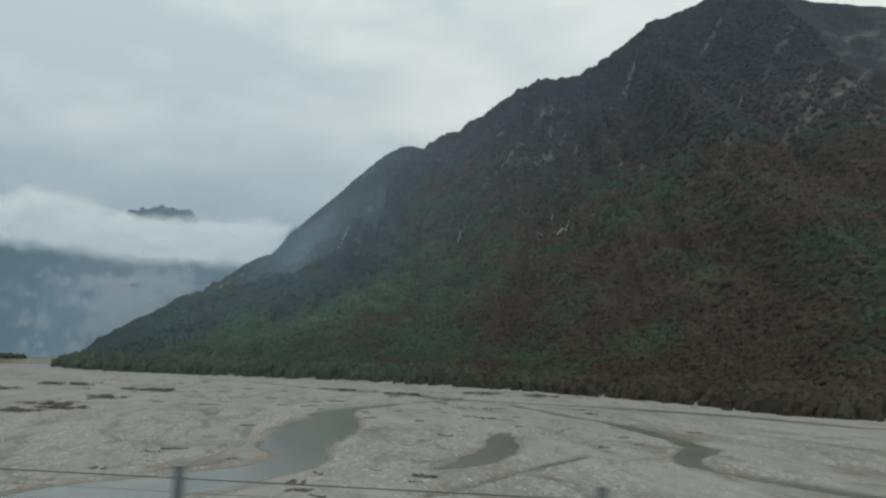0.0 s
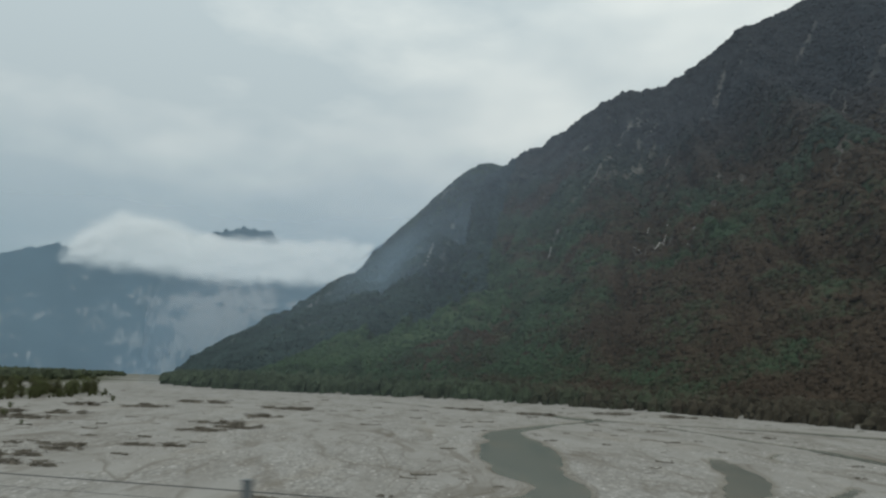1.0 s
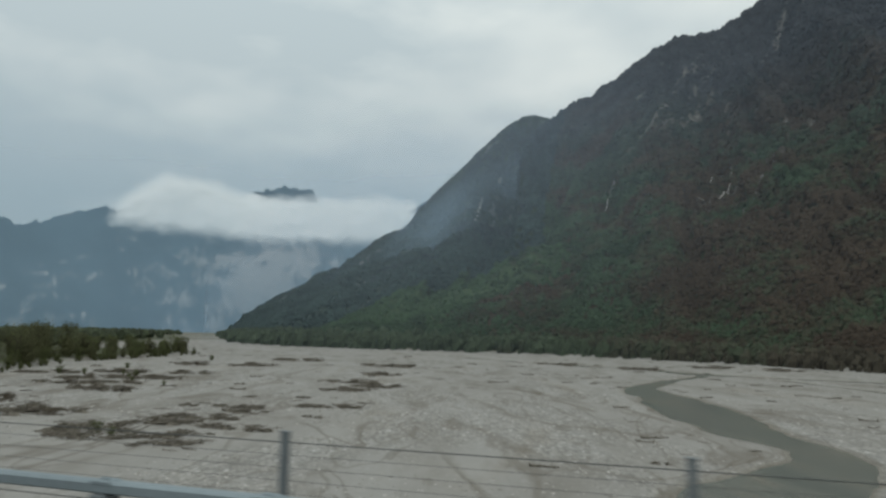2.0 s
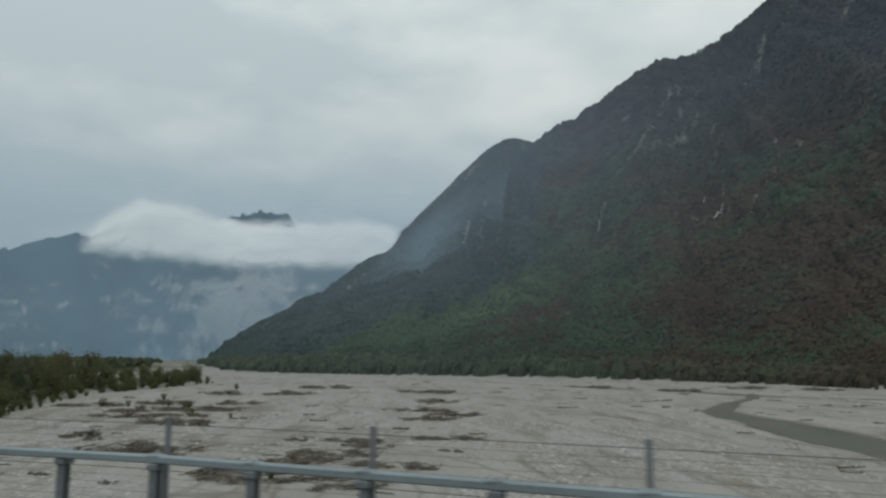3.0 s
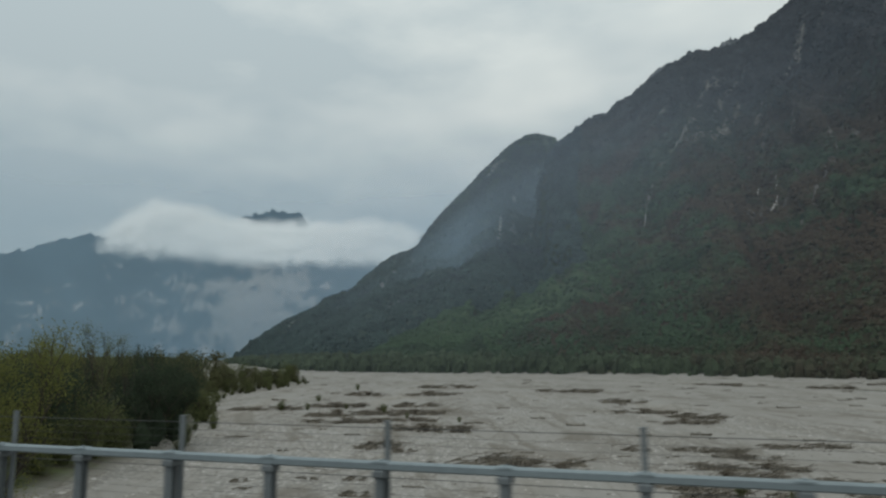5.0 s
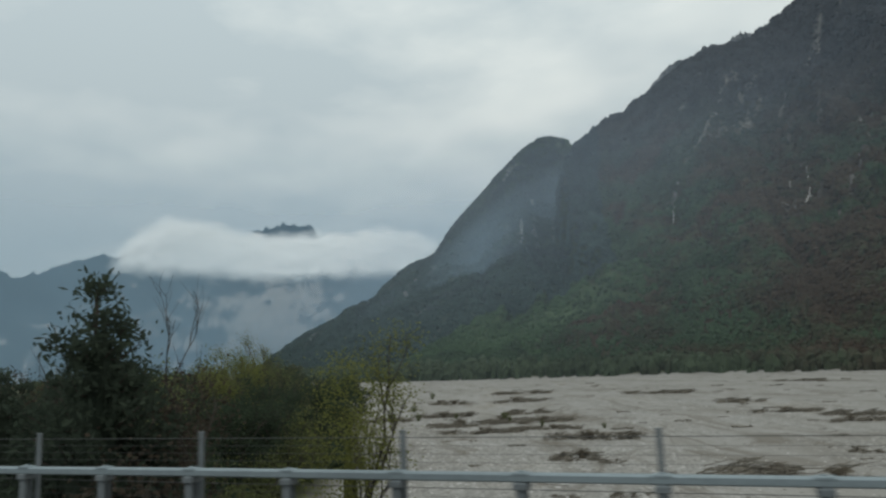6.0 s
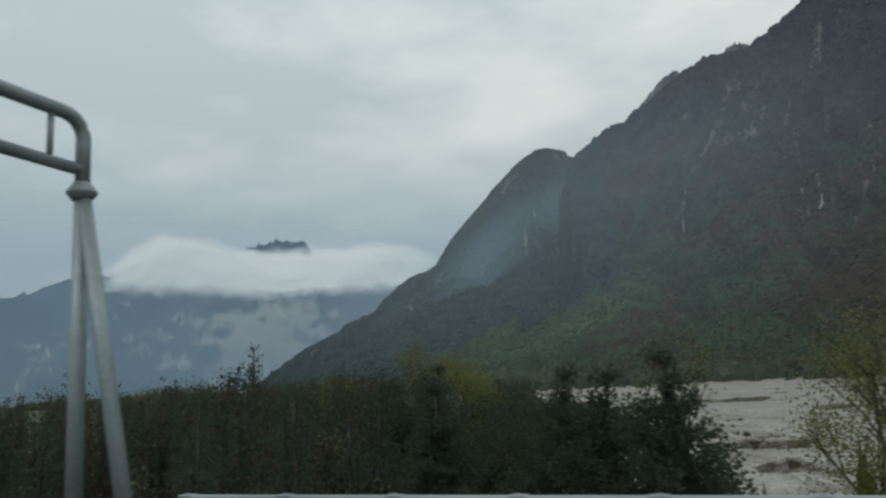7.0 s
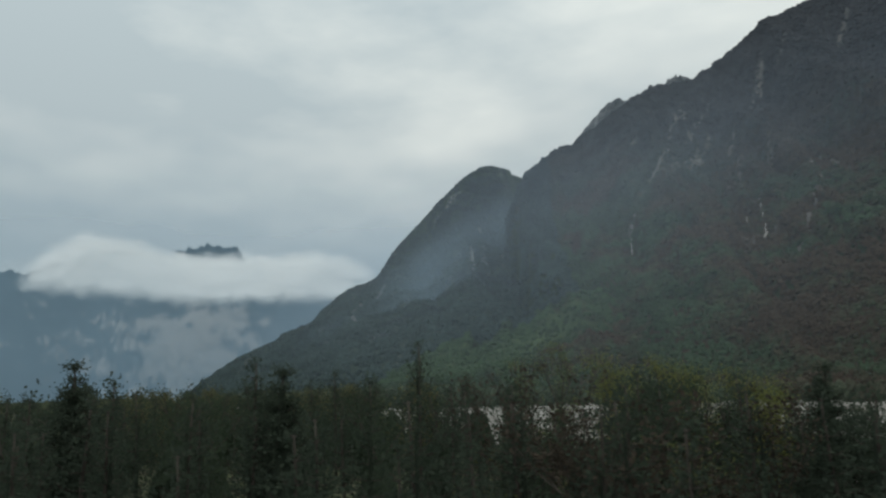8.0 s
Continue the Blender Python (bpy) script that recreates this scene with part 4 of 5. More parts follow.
# pale scree chutes on the mountainside
for line, half in (
        ([(0.4475, 0.437), (0.4505, 0.446), (0.453, 0.452), (0.457, 0.47), (0.462, 0.495)], 0.0016),
        ([(0.424, 0.42), (0.434, 0.432), (0.444, 0.440)], 0.0007),
        ([(0.462, 0.50), (0.467, 0.525), (0.470, 0.545)], 0.0009),
        ([(0.440, 0.47), (0.443, 0.485), (0.446, 0.50)], 0.0007),
        ([(0.310, 0.50), (0.313, 0.53), (0.315, 0.55)], 0.0010)):
    k = np.linspace(0, 1, 40)
    cu = np.interp(k, np.linspace(0, 1, len(line)), [a for a, b in line])
    cv = np.interp(k, np.linspace(0, 1, len(line)), [b for a, b in line])
    r2 = np.random.default_rng(int(cu[0] * 1000))
    wide = half * (0.35 + 0.9 * r2.uniform(0, 1, 40)) * np.sin(np.pi * (0.06 + 0.88 * k)) ** 0.6
    cu = cu + r2.normal(0, half * 0.35, 40)
    rows = np.stack([MAIN.at(cu + wide * q, cv) + np.array([0, -2.5, 3.5]) for q in (-1, 0, 1)], 1)
    part("scree_chute", mesh("scree_chute", rows.reshape(-1, 3), grid_faces(40, 3), SCREE, True), hill, "pale scree chute")


# ---- the viaduct ----
RAIL_X = [40, -57, -81, -190]
RAIL_Y = [4.57, 4.57, 7.5, 7.5]
ROAD_Z, BEAM_Z, PITCH = 10.44, 11.56, 1.394


def rail_y(x):
    return float(np.interp(-x, [-q for q in RAIL_X], RAIL_Y) + road_y(x))


def beam_z(x):
    """The rail's height: it dips a little at the viaduct's end."""
    return float(np.interp(-x, [158, 166], [BEAM_Z, BEAM_Z - 0.085]))


def station(n):
    """The x of the nth post, counted along the bend."""
    d = -PITCH * (n + 0.75)
    return d if d > 0 else -float(np.interp(-d, BEND_LEN, BEND_X[300:]))


def build_deck():
    deck = Shape()
    stations = [70, 20, -10, -30, -44, -57, -69, -81, -95, -110, -125, -140, -155, -167, -178]
    for x in stations:
        e, o = rail_y(x) + 0.6, float(road_y(x))
        deck.v += [(x, o - 14.0, ROAD_Z), (x, e, ROAD_Z), (x, e, ROAD_Z - 0.45), (x, e - 1.6, ROAD_Z - 0.7), (x, e - 2.4, ROAD_Z - 2.2), (x, o - 11.5, ROAD_Z - 2.2), (x, o - 12.4, ROAD_Z - 0.7), (x, o - 14.0, ROAD_Z - 0.45)]
    for i in range(len(stations) - 1):
        for k in range(8):
            a, b = i * 8 + k, i * 8 + (k + 1) % 8
            deck.f.append((a, b, b + 8, a + 8))
    deck.f += [tuple(range(8)), tuple(reversed(range(8 * len(stations) - 8, 8 * len(stations))))]
    viaduct = thing("viaduct", "stained concrete motorway viaduct on piers", "bridge", kind="structure")
    part("deck", deck.mesh("deck", CONCRETE), viaduct)
    top = Shape()
    for x in stations:
        top.v += [(x, float(road_y(x)) - 13.6, ROAD_Z + 0.006), (x, rail_y(x) - 0.35, ROAD_Z + 0.006)]
    for i in range(len(stations) - 1):
        top.f.append((2 * i, 2 * i + 1, 2 * i + 3, 2 * i + 2))
    part("carriageway", top.mesh("carriageway", ASPHALT), viaduct, "worn grey asphalt")
    for x0, x1 in zip(stations, stations[1:]):
        kerb = Shape()
        for x in (x0, x1):
            y = rail_y(x) - 0.3
            kerb.v += [(x, y, ROAD_Z + 0.003), (x, y + 0.02, ROAD_Z + 0.14), (x, y + 0.88, ROAD_Z + 0.14), (x, y + 0.88, ROAD_Z + 0.003)]
        kerb.f = [(0, 1, 5, 4), (1, 2, 6, 5), (2, 3, 7, 6), (0, 4, 7, 3), (0, 3, 2, 1), (4, 5, 6, 7)]
        part("kerb", kerb.mesh("kerb", CONCRETE), viaduct)
        line = Shape()
        for x in (x0, x1):
            y = float(road_y(x)) + 3.57
            line.v += [(x, y - 0.12, ROAD_Z + 0.010), (x, y + 0.12, ROAD_Z + 0.010)]
        line.f = [(0, 1, 3, 2)]
        part("edge_line", line.mesh("edge_line", LINE), viaduct)
    for k in range(6):
        x = 45 - 42 * k
        pier = Shape()
        o = float(road_y(x))
        pier.box(x - 1.1, o - 9.0, -1.5, x + 1.1, o + 0.5, ROAD_Z - 2.19, 0.25)
        part("pier", pier.mesh("pier", CONCRETE), viaduct)
    o = float(road_y(-179))
    abut = Shape().box(-181.0, o - 14.0, -1.0, -177.6, o + 8.6, ROAD_Z - 0.02, 0.05)
    part("abutment", abut.mesh("abutment", CONCRETE), viaduct)
    way = Shape()
    way.v = [(x, float(road_y(x)) + d, ROAD_Z) for x, d in ((-178, -13.6), (-178, 7.6), (-520, 7.6), (-520, -13.6))]
    way.v += [(x, y, ROAD_Z - 0.6) for x, y, z in way.v]
    way.f = [(0, 1, 2, 3), (7, 6, 5, 4), (0, 4, 5, 1), (1, 5, 6, 2), (2, 6, 7, 3), (3, 7, 4, 0)]
    tagged(new("road", way.mesh("road", ASPHALT)), "worn asphalt carriageway on the embankment", "road", kind="structure")


build_deck()


def build_barrier():
    barrier = thing("guard_rail", "galvanised steel bridge guard rail with round-edged top beam", "guard rail")
    tall = 0.046
    octagon = [(-0.065, -0.03), (-0.04, -tall), (0.04, -tall), (0.065, -0.03), (0.065, 0.03), (0.04, tall), (-0.04, tall), (-0.065, 0.03)]
    wave = [(-0.03, -0.155), (0.045, -0.11), (0.045, -0.055), (-0.02, -0.015), (-0.02, 0.015), (0.045, 0.055), (0.045, 0.11), (-0.03, 0.155), (-0.036, 0.155), (0.038, 0.108), (0.038, 0.058), (-0.027, 0.018), (-0.027, -0.018), (0.038, -0.058), (0.038, -0.108), (-0.036, -0.155)]

    def span(profile, x0, z0, x1, z1, flip=1):
        sh, n = Shape(), len(profile)
        for x, z in ((x0, z0), (x1, z1)):
            sh.v += [(x, rail_y(x) + flip * dy, z + dz) for dy, dz in profile]
        for k in range(n):
            sh.f.append((k, (k + 1) % n, n + (k + 1) % n, n + k))
        sh.f += [tuple(reversed(range(n))), tuple(range(n, 2 * n))]
        return sh

    first, last = -21, 129
    knots = [station(n) for n in range(first, last + 1)]
    for a, b in zip(range(0, len(knots) - 3, 3), range(3, len(knots), 3)):
        part("top_beam", span(octagon, knots[a], beam_z(knots[a]), knots[b] + 0.004, beam_z(knots[b])).mesh("top_beam", STEEL), barrier)
        part("lower_beam", span(wave, knots[a], 10.72, knots[b] + 0.004, 10.72, -1).mesh("lower_beam", STEEL), barrier)
    end = knots[(len(knots) - 1) // 3 * 3]
    part("end_ramp", span(octagon, end, beam_z(end), end - 3.4, ROAD_Z + 0.1).mesh("end_ramp", STEEL), barrier, "beam end turned down to the ground")
    ibeam = Shape()
    h = BEAM_Z - 0.02 - ROAD_Z - 0.13
    ibeam.box(-0.05, -0.06, 0, 0.05, -0.05, h).box(-0.05, 0.05, 0, 0.05, 0.06, h).box(-0.004, -0.05, 0, 0.004, 0.05, h).box(-0.11, -0.13, 0, 0.11, 0.13, 0.018)
    ibeam.box(-0.075, -0.09, h - 0.10, 0.075, 0.09, h - 0.03, 0.008)
    post_me = ibeam.mesh("post", POST_STEEL)
    clip_me = Shape().box(-0.09, -0.069, 0.02, 0.09, 0.069, 0.053, 0.006).box(-0.03, -0.02, 0.05, 0.03, 0.02, 0.068, 0.006).mesh("bracket", STEEL)
    for x in knots:
        post = part("post", post_me, barrier)
        post.matrix_basis = pose(x, rail_y(x), ROAD_Z + 0.13 - (BEAM_Z - beam_z(x)), 0, 0, heading(x))
        clip = part("bracket", clip_me, barrier)
        clip.matrix_basis = pose(x, rail_y(x), beam_z(x), 0, 0, heading(x))


build_barrier()


def build_fence():
    fence = thing("wire_fence", "wire fence with square steel posts behind the guard rail", "fence")
    post_me = Shape().box(-0.03, -0.025, 0, 0.03, 0.025, 1.45, 0.006).box(-0.034, -0.029, 1.45, 0.034, 0.029, 1.465, 0.005).mesh("post", POST_STEEL)
    for n in range(-19, 124, 2):
        x = station(n)
        post = part("post", post_me, fence)
        post.location = (x, rail_y(x) + 0.2, ROAD_Z + 0.12 - (BEAM_Z - beam_z(x)))
    for k in range(15):
        z = 10.68 + 0.09 * k
        line = [(x, rail_y(x) + 0.2, z) for x in (28, 0, -20, -38, -57, -69, -81, -95, -110, -125, -140, -155, -166, -172.5)]
        wire = Shape().tube(line, [0.004 if k in (8, 14) else 0.0016] * len(line), 4)
        part("wire", wire.mesh("wire", WIRE), fence)


build_fence()


def build_marker():
    sign = thing("kilometre_marker", "white and teal kilometre marker on a slim post", "road sign", at=pose(-16.62, 4.70, 12.40, 0, 0, 38) @ pose(0, 0, 0, 0, -12, 0) @ Matrix.Scale(0.92, 4))
    post = Shape().tube([(0, 0.05, -1.98), (0, 0.05, 1.0)], [0.03, 0.03], 10)
    part("post", post.mesh("post", STEEL, True), sign)
    part("lower_panel", Shape().box(-0.205, -0.006, 0, 0.205, 0.006, 0.70, 0.004).mesh("lower_panel", TEAL), sign, "teal panel")
    part("upper_panel", Shape().box(-0.205, -0.006, 0.705, 0.205, 0.006, 1.13, 0.004).mesh("upper_panel", WHITE), sign, "white panel")
    part("rim", Shape().box(-0.215, 0.006, -0.01, 0.215, 0.016, 1.14, 0.004).mesh("rim", WHITE), sign)
    curve = bpy.data.curves.new("number", "FONT")
    curve.body, curve.size, curve.align_x, curve.extrude = "59", 0.24, "CENTER", 0.001
    text = new("number", curve)
    bpy.context.view_layer.update()
    me = bpy.data.meshes.new_from_object(text.evaluated_get(bpy.context.evaluated_depsgraph_get()))
    bpy.data.objects.remove(text)
    me.materials.clear()
    me.materials.append(BLACK)
    number = part("number", me, sign, "black number 59")
    number.matrix_basis = pose(0, -0.010, 0.83, 90, 0, 0)
    for x0, x1, z0, z1 in ((-0.13, 0.11, 0.475, 0.505), (-0.15, 0.14, 0.355, 0.39), (-0.06, -0.02, 0.10, 0.19), (0.01, 0.07, 0.10, 0.125), (0.01, 0.07, 0.165, 0.19)):
        part("writing_bar", Shape().box(x0, -0.010, z0, x1, -0.0065, z1).mesh("writing_bar", WHITE), sign, "pale unreadable line of writing")


build_marker()


def build_gantry():
    gantry = thing("sign_gantry", "grey tubular steel sign gantry on splayed legs", "gantry", at=pose(-183.40, float(road_y(-183.25)) + 8.85 - 0.35, 0, 0, 0, heading(-183.25)) @ pose(183.25, -8.85, 0))
    x, y, foot = -183.25, 8.85, 9.9
    for side, near in ((1, True), (-1, False)):
        yy = y if near else -15.2
        part("leg", Shape().tube([(x + 0.02, yy, foot), (x, yy, 15.9)], [0.125, 0.115], 14).mesh("leg", STEEL, True), gantry)
        part("leg", Shape().tube([(x + 1.25, yy, foot), (x + 0.05, yy, 15.85)], [0.125, 0.115], 14).mesh("leg", STEEL, True), gantry)
        part("collar", Shape().tube([(x, yy, 15.86), (x, yy, 15.97), (x, yy, 16.0), (x, yy, 16.16)], [0.15, 0.235, 0.235, 0.13], 16).mesh("collar", STEEL, True), gantry, "flanged steel collar")
        for dx in (0.02, 1.25):
            part("base_plate", Shape().box(x + dx - 0.25, yy - 0.25, foot - 0.3, x + dx + 0.25, yy + 0.25, foot + 0.04, 0.01).mesh("base_plate", CONCRETE), gantry)
    arc = [(x, y, 16.1), (x, y, 16.8)] + [(x, y - 0.38 + 0.38 * math.cos(a), 16.85 + 0.38 * math.sin(a)) for a in np.linspace(0.1, math.pi / 2, 7)]
    arc += [(x, -14.8, 17.23), (x, -15.2, 16.85), (x, -15.2, 16.1)]
    part("upper_chord", Shape().tube(arc, [0.115] * len(arc), 14).mesh("upper_chord", STEEL, True), gantry)
    part("lower_chord", Shape().tube([(x, y - 0.02, 16.36), (x, -15.1, 16.36)], [0.10, 0.10], 14).mesh("lower_chord", STEEL, True), gantry)
    for k in range(20):
        yy = y - 0.62 - 1.13 * k
        part("strut", Shape().tube([(x, yy, 16.40), (x, yy, 17.18)], [0.05, 0.05], 10).mesh("strut", STEEL, True), gantry)


build_gantry()


# ---- driftwood on the gravel ----
def log_meshes(seed):
    r = random.Random(seed)
    trunk, roots = Shape(), Shape()
    n, length = 7, r.uniform(3.5, 6.5)
    pts = [(length * (i / (n - 1) - 0.5), r.uniform(-0.14, 0.14), 0.20 + r.uniform(-0.05, 0.10)) for i in range(n)]
    trunk.tube(pts, [0.17 - 0.015 * i for i in range(n)], 7)
    for k in range(2):
        i = r.randrange(2, n - 1)
        p = Vector(pts[i])
        d = Vector((r.uniform(0.2, 0.9), r.uniform(-1, 1), r.uniform(0.1, 0.9))).normalized() * r.uniform(0.3, 0.9)
        trunk.tube([p, p + d * 0.5 + Vector((0, 0, 0.08)), p + d], [0.08, 0.06, 0.02], 5)
    p = Vector(pts[0])
    for k in range(9):
        a = 2 * math.pi * k / 9 + r.uniform(-0.3, 0.3)
        d = Vector((-r.uniform(0.1, 0.5), math.cos(a), abs(math.sin(a)) * 0.9 - 0.10)).normalized() * r.uniform(0.25, 0.55)
        roots.tube([p, p + d * 0.55 + Vector((-0.08, 0, 0.05)), p + d], [0.13, 0.07, 0.02], 5)
    return trunk.mesh("trunk", DRIFT, True), roots.mesh("root_plate", DRIFT, True)


def pile_meshes(seed, count):
    """Stranded sticks, tangled over a few low lumps of silt."""
    r = random.Random(seed)
    sticks, mat_ = Shape(), Shape()
    lumps = [(r.uniform(-3.2, 3.2), r.gauss(0, 1.0), r.uniform(0.18, 0.7), r.uniform(0.12, 0.40)) for k in range(9)]
    for k in range(count):
        lx, ly, lr, lh = r.choice(lumps)
        cx, cy = lx + r.gauss(0, lr * 0.8), ly + r.gauss(0, lr * 0.42)
        a, l = r.gauss(0, 0.6), r.uniform(0.3, 1.9)
        d = Vector((math.cos(a), math.sin(a), r.uniform(-0.12, 0.35))) * l / 2
        c = Vector((cx, cy, 0.06 + lh * r.uniform(0.2, 1.3)))
        w = r.uniform(0.014, 0.045)
        sticks.tube([c - d, c + d], [w, w * 0.5], 3, False)
    for n, (lx, ly, lr, lh) in enumerate(lumps):
        base, rings, segs = len(mat_.v), 4, 12
        for i in range(rings):
            for k in range(segs):
                a, q = 2 * math.pi * k / segs, (i + 1) / rings
                j = 1 + 0.7 * noise.noise(Vector((math.cos(a) * 1.7, math.sin(a) * 1.7, seed * 3.1 + n)))
                x, y = lx + 0.9 * lr * q * j * math.cos(a), ly + 0.42 * lr * q * j * math.sin(a)
                mat_.v.append((x, y, lh * (1 - q ** 1.5) + 0.10 * noise.noise(Vector((x * 3.1, y * 3.1, seed))) - (0.12 if i == rings - 1 else 0)))
        for i in range(rings - 1):
            for k in range(segs):
                mat_.f.append((base + i * segs + k, base + i * segs + (k + 1) % segs, base + (i + 1) * segs + (k + 1) % segs, base + (i + 1) * segs + k))
        mat_.f.append(tuple(range(base, base + segs)))
    return sticks.mesh("brushwood", DRIFT), mat_.mesh("silt_mat", SILT, True)


SILT = plain_paint("silty_debris", (0.20, 0.185, 0.155), 0.95, 0.9)
LOGS, PILES = [log_meshes(200 + k) for k in range(5)], [pile_meshes(300 + k, 190) for k in range(6)]
pr = random.Random(12)


def place_log(x, y, turn, size):
    a, b = pr.choice(LOGS)
    y += float(aside(x, y))
    at = pose(x, y, ground_at(x, y) - 0.06, 0, 0, turn) @ Matrix.Scale(size, 4)
    ob = thing("driftwood_log", "dark wet driftwood log with roots on gravel", "driftwood", "driftwood on the gravel", at=at)
    part("trunk", a, ob)
    part("root_plate", b, ob, "splayed broken roots")


def place_pile(x, y, turn, size, wide=1.0):
    a, b = pr.choice(PILES)
    y += float(aside(x, y))
    at = pose(x, y, ground_at(x, y) - 0.03, 0, 0, turn) @ Matrix.Diagonal((size * min(wide, 1.8) * 0.85, size * 1.0, size * 1.35, 1))
    ob = thing("brushwood_pile", "tangled brown pile of stranded brushwood and silt", "brushwood", "brushwood on the gravel", at=at)
    tagged(part("brushwood", a, ob), kind="stuff")
    tagged(part("silt_mat", b, ob, "dark silt between the sticks"), kind="stuff")


for x, y, turn in ((-51, 98, 20), (-101, 123, 10), (-14, 226, 15), (-61, 72, 5), (-126, 183, 8), (-52, 94, -10), (-75, 205, 0), (-92, 194, 12), (-27, 197, -25), (-14, 229, 30), (-19, 187, 10), (-18, 135, -20), (-20, 124, 30), (-115, 102, 12), (-136, 175, 80), (-137, 137, 15), (-57, 138, 20), (-50, 166, -10), (-32, 217, -35), (-47, 330, 5), (-158, 179, 30), (-72, 228, 0), (-111, 200, 10)):
    place_log(x, y, turn, pr.uniform(0.55, 0.95))
for x, y, turn, size, wide in ((-137, 84, 15, 1.6, 2.0), (-117, 74, 40, 1.5, 1.5), (-110, 71, 35, 1.2, 2.0), (-116, 84, 30, 1.3, 1.8), (-103, 69, 25, 0.9, 2.2), (-181, 132, 20, 1.4, 2.0), (-161, 120, 15, 1.5, 2.4), (-173, 153, 30, 1.5, 2.2), (-114, 92, 5, 1.1, 1.8), (-103, 84, 0, 1.0, 2.2), (-104, 114, 15, 1.0, 2.2), (-117, 149, 10, 1.2, 2.4), (-129, 204, 0, 1.3, 2.0), (-192, 231, 5, 1.8, 2.2), (-200, 285, 0, 2.0, 2.2), (-115, 160, 0, 1.0, 2.4),
                              (-212, 156, 30, 1.5, 1.8), (-200, 170, 35, 1.5, 2.2), (-187, 148, 35, 1.6, 2.0), (-180, 156, 20, 1.2, 1.8), (-170, 138, 5, 1.1, 2.2), (-212, 224, 0, 1.5, 2.2), (-180, 180, 20, 1.5, 1.6), (-160, 97, -10, 1.1, 1.3), (-141, 88, 5, 0.8, 2.6), (-117, 106, 10, 1.0, 1.5), (-120, 76, 0, 1.0, 2.2), (-112, 101, 0, 0.8, 2.0), (-125, 171, 5, 1.2, 2.2), (-113, 164, 0, 1.2, 2.6), (-150, 262, 0, 2.0, 1.8), (-60, 300, 0, 1.6, 2.0), (-30, 340, 0, 1.8, 1.8), (0, 330, 5, 1.6, 1.8), (-95, 330, 0, 1.6, 2.0)):
    place_pile(x, y, turn, size, wide)
made = 0
while made < 230:
    y = 62 + 370 * pr.random() ** 1.6
    x = -100 + pr.uniform(-1.05, 0.95) * (50 + 0.55 * y)
    if x < float(np.interp(y, BANK_Y, BANK_X)) + 8 or y > float(np.interp(x, SHORE_X, SHORE_Y)) - 22:
        continue
    if float(carve(np.array([x]), np.array([y]))[0]) > 0.02 or (-98 < x < -55 and y < 165):
        continue
    if pr.random() < 0.6:
        place_log(x, y, pr.gauss(10, 30), pr.uniform(0.25, 0.6))
    else:
        place_pile(x, y, pr.gauss(10, 16), pr.uniform(0.2, 0.6), pr.uniform(0.9, 1.6))
    made += 1


# ---- trees and shrubs ----
def cards(centres, per, length, width, lift, seed, spread=0.0):
    """Small pointed leaves or needle sprays round the given places."""
    r = np.random.default_rng(seed)
    c = np.repeat(np.asarray(centres, float), per, 0)
    c = c + r.normal(0, 1, c.shape) * spread
    d = r.normal(0, 1, c.shape)
    d[:, 2] += lift
    d /= np.linalg.norm(d, axis=1, keepdims=True)
    side = np.cross(d, r.normal(0, 1, c.shape))
    side /= np.linalg.norm(side, axis=1, keepdims=True) + 1e-9
    l = length * r.uniform(0.6, 1.3, (len(c), 1))
    w = width * r.uniform(0.7, 1.3, (len(c), 1))
    v = np.stack([c, c + d * l * 0.5 + side * w, c + d * l, c + d * l * 0.5 - side * w], 1).reshape(-1, 3)
    return v, np.arange(len(v)).reshape(-1, 4)


def heart(seed, h, radius, low, high, sides=9, rings=8):
    """The dense inner foliage of a crown: a lumpy body whose radius follows the given outline."""
    r = np.random.default_rng(seed + 900)
    q = np.linspace(0, 1, rings)
    a = np.arange(sides) * 2 * np.pi / sides
    wide = np.array([radius(f) for f in q])[:, None] * r.uniform(0.72, 1.15, (rings, sides))
    z = (low + (high - low) * q)[:, None] + r.uniform(-0.03, 0.03, (rings, sides)) * h
    v = np.stack([wide * np.cos(a + 0.3 * q[:, None]), wide * np.sin(a + 0.3 * q[:, None]), z], -1).reshape(-1, 3)
    f = []
    for i in range(rings - 1):
        for k in range(sides):
            n = (k + 1) % sides
            f.append((i * sides + k, i * sides + n, (i + 1) * sides + n, (i + 1) * sides + k))
    return v, np.array(f)


def crown_mesh(leaves, inner, material):
    v, f = leaves
    w, g = inner
    return mesh("crown", np.concatenate([v, w]), np.concatenate([f, g + len(v)]), material)


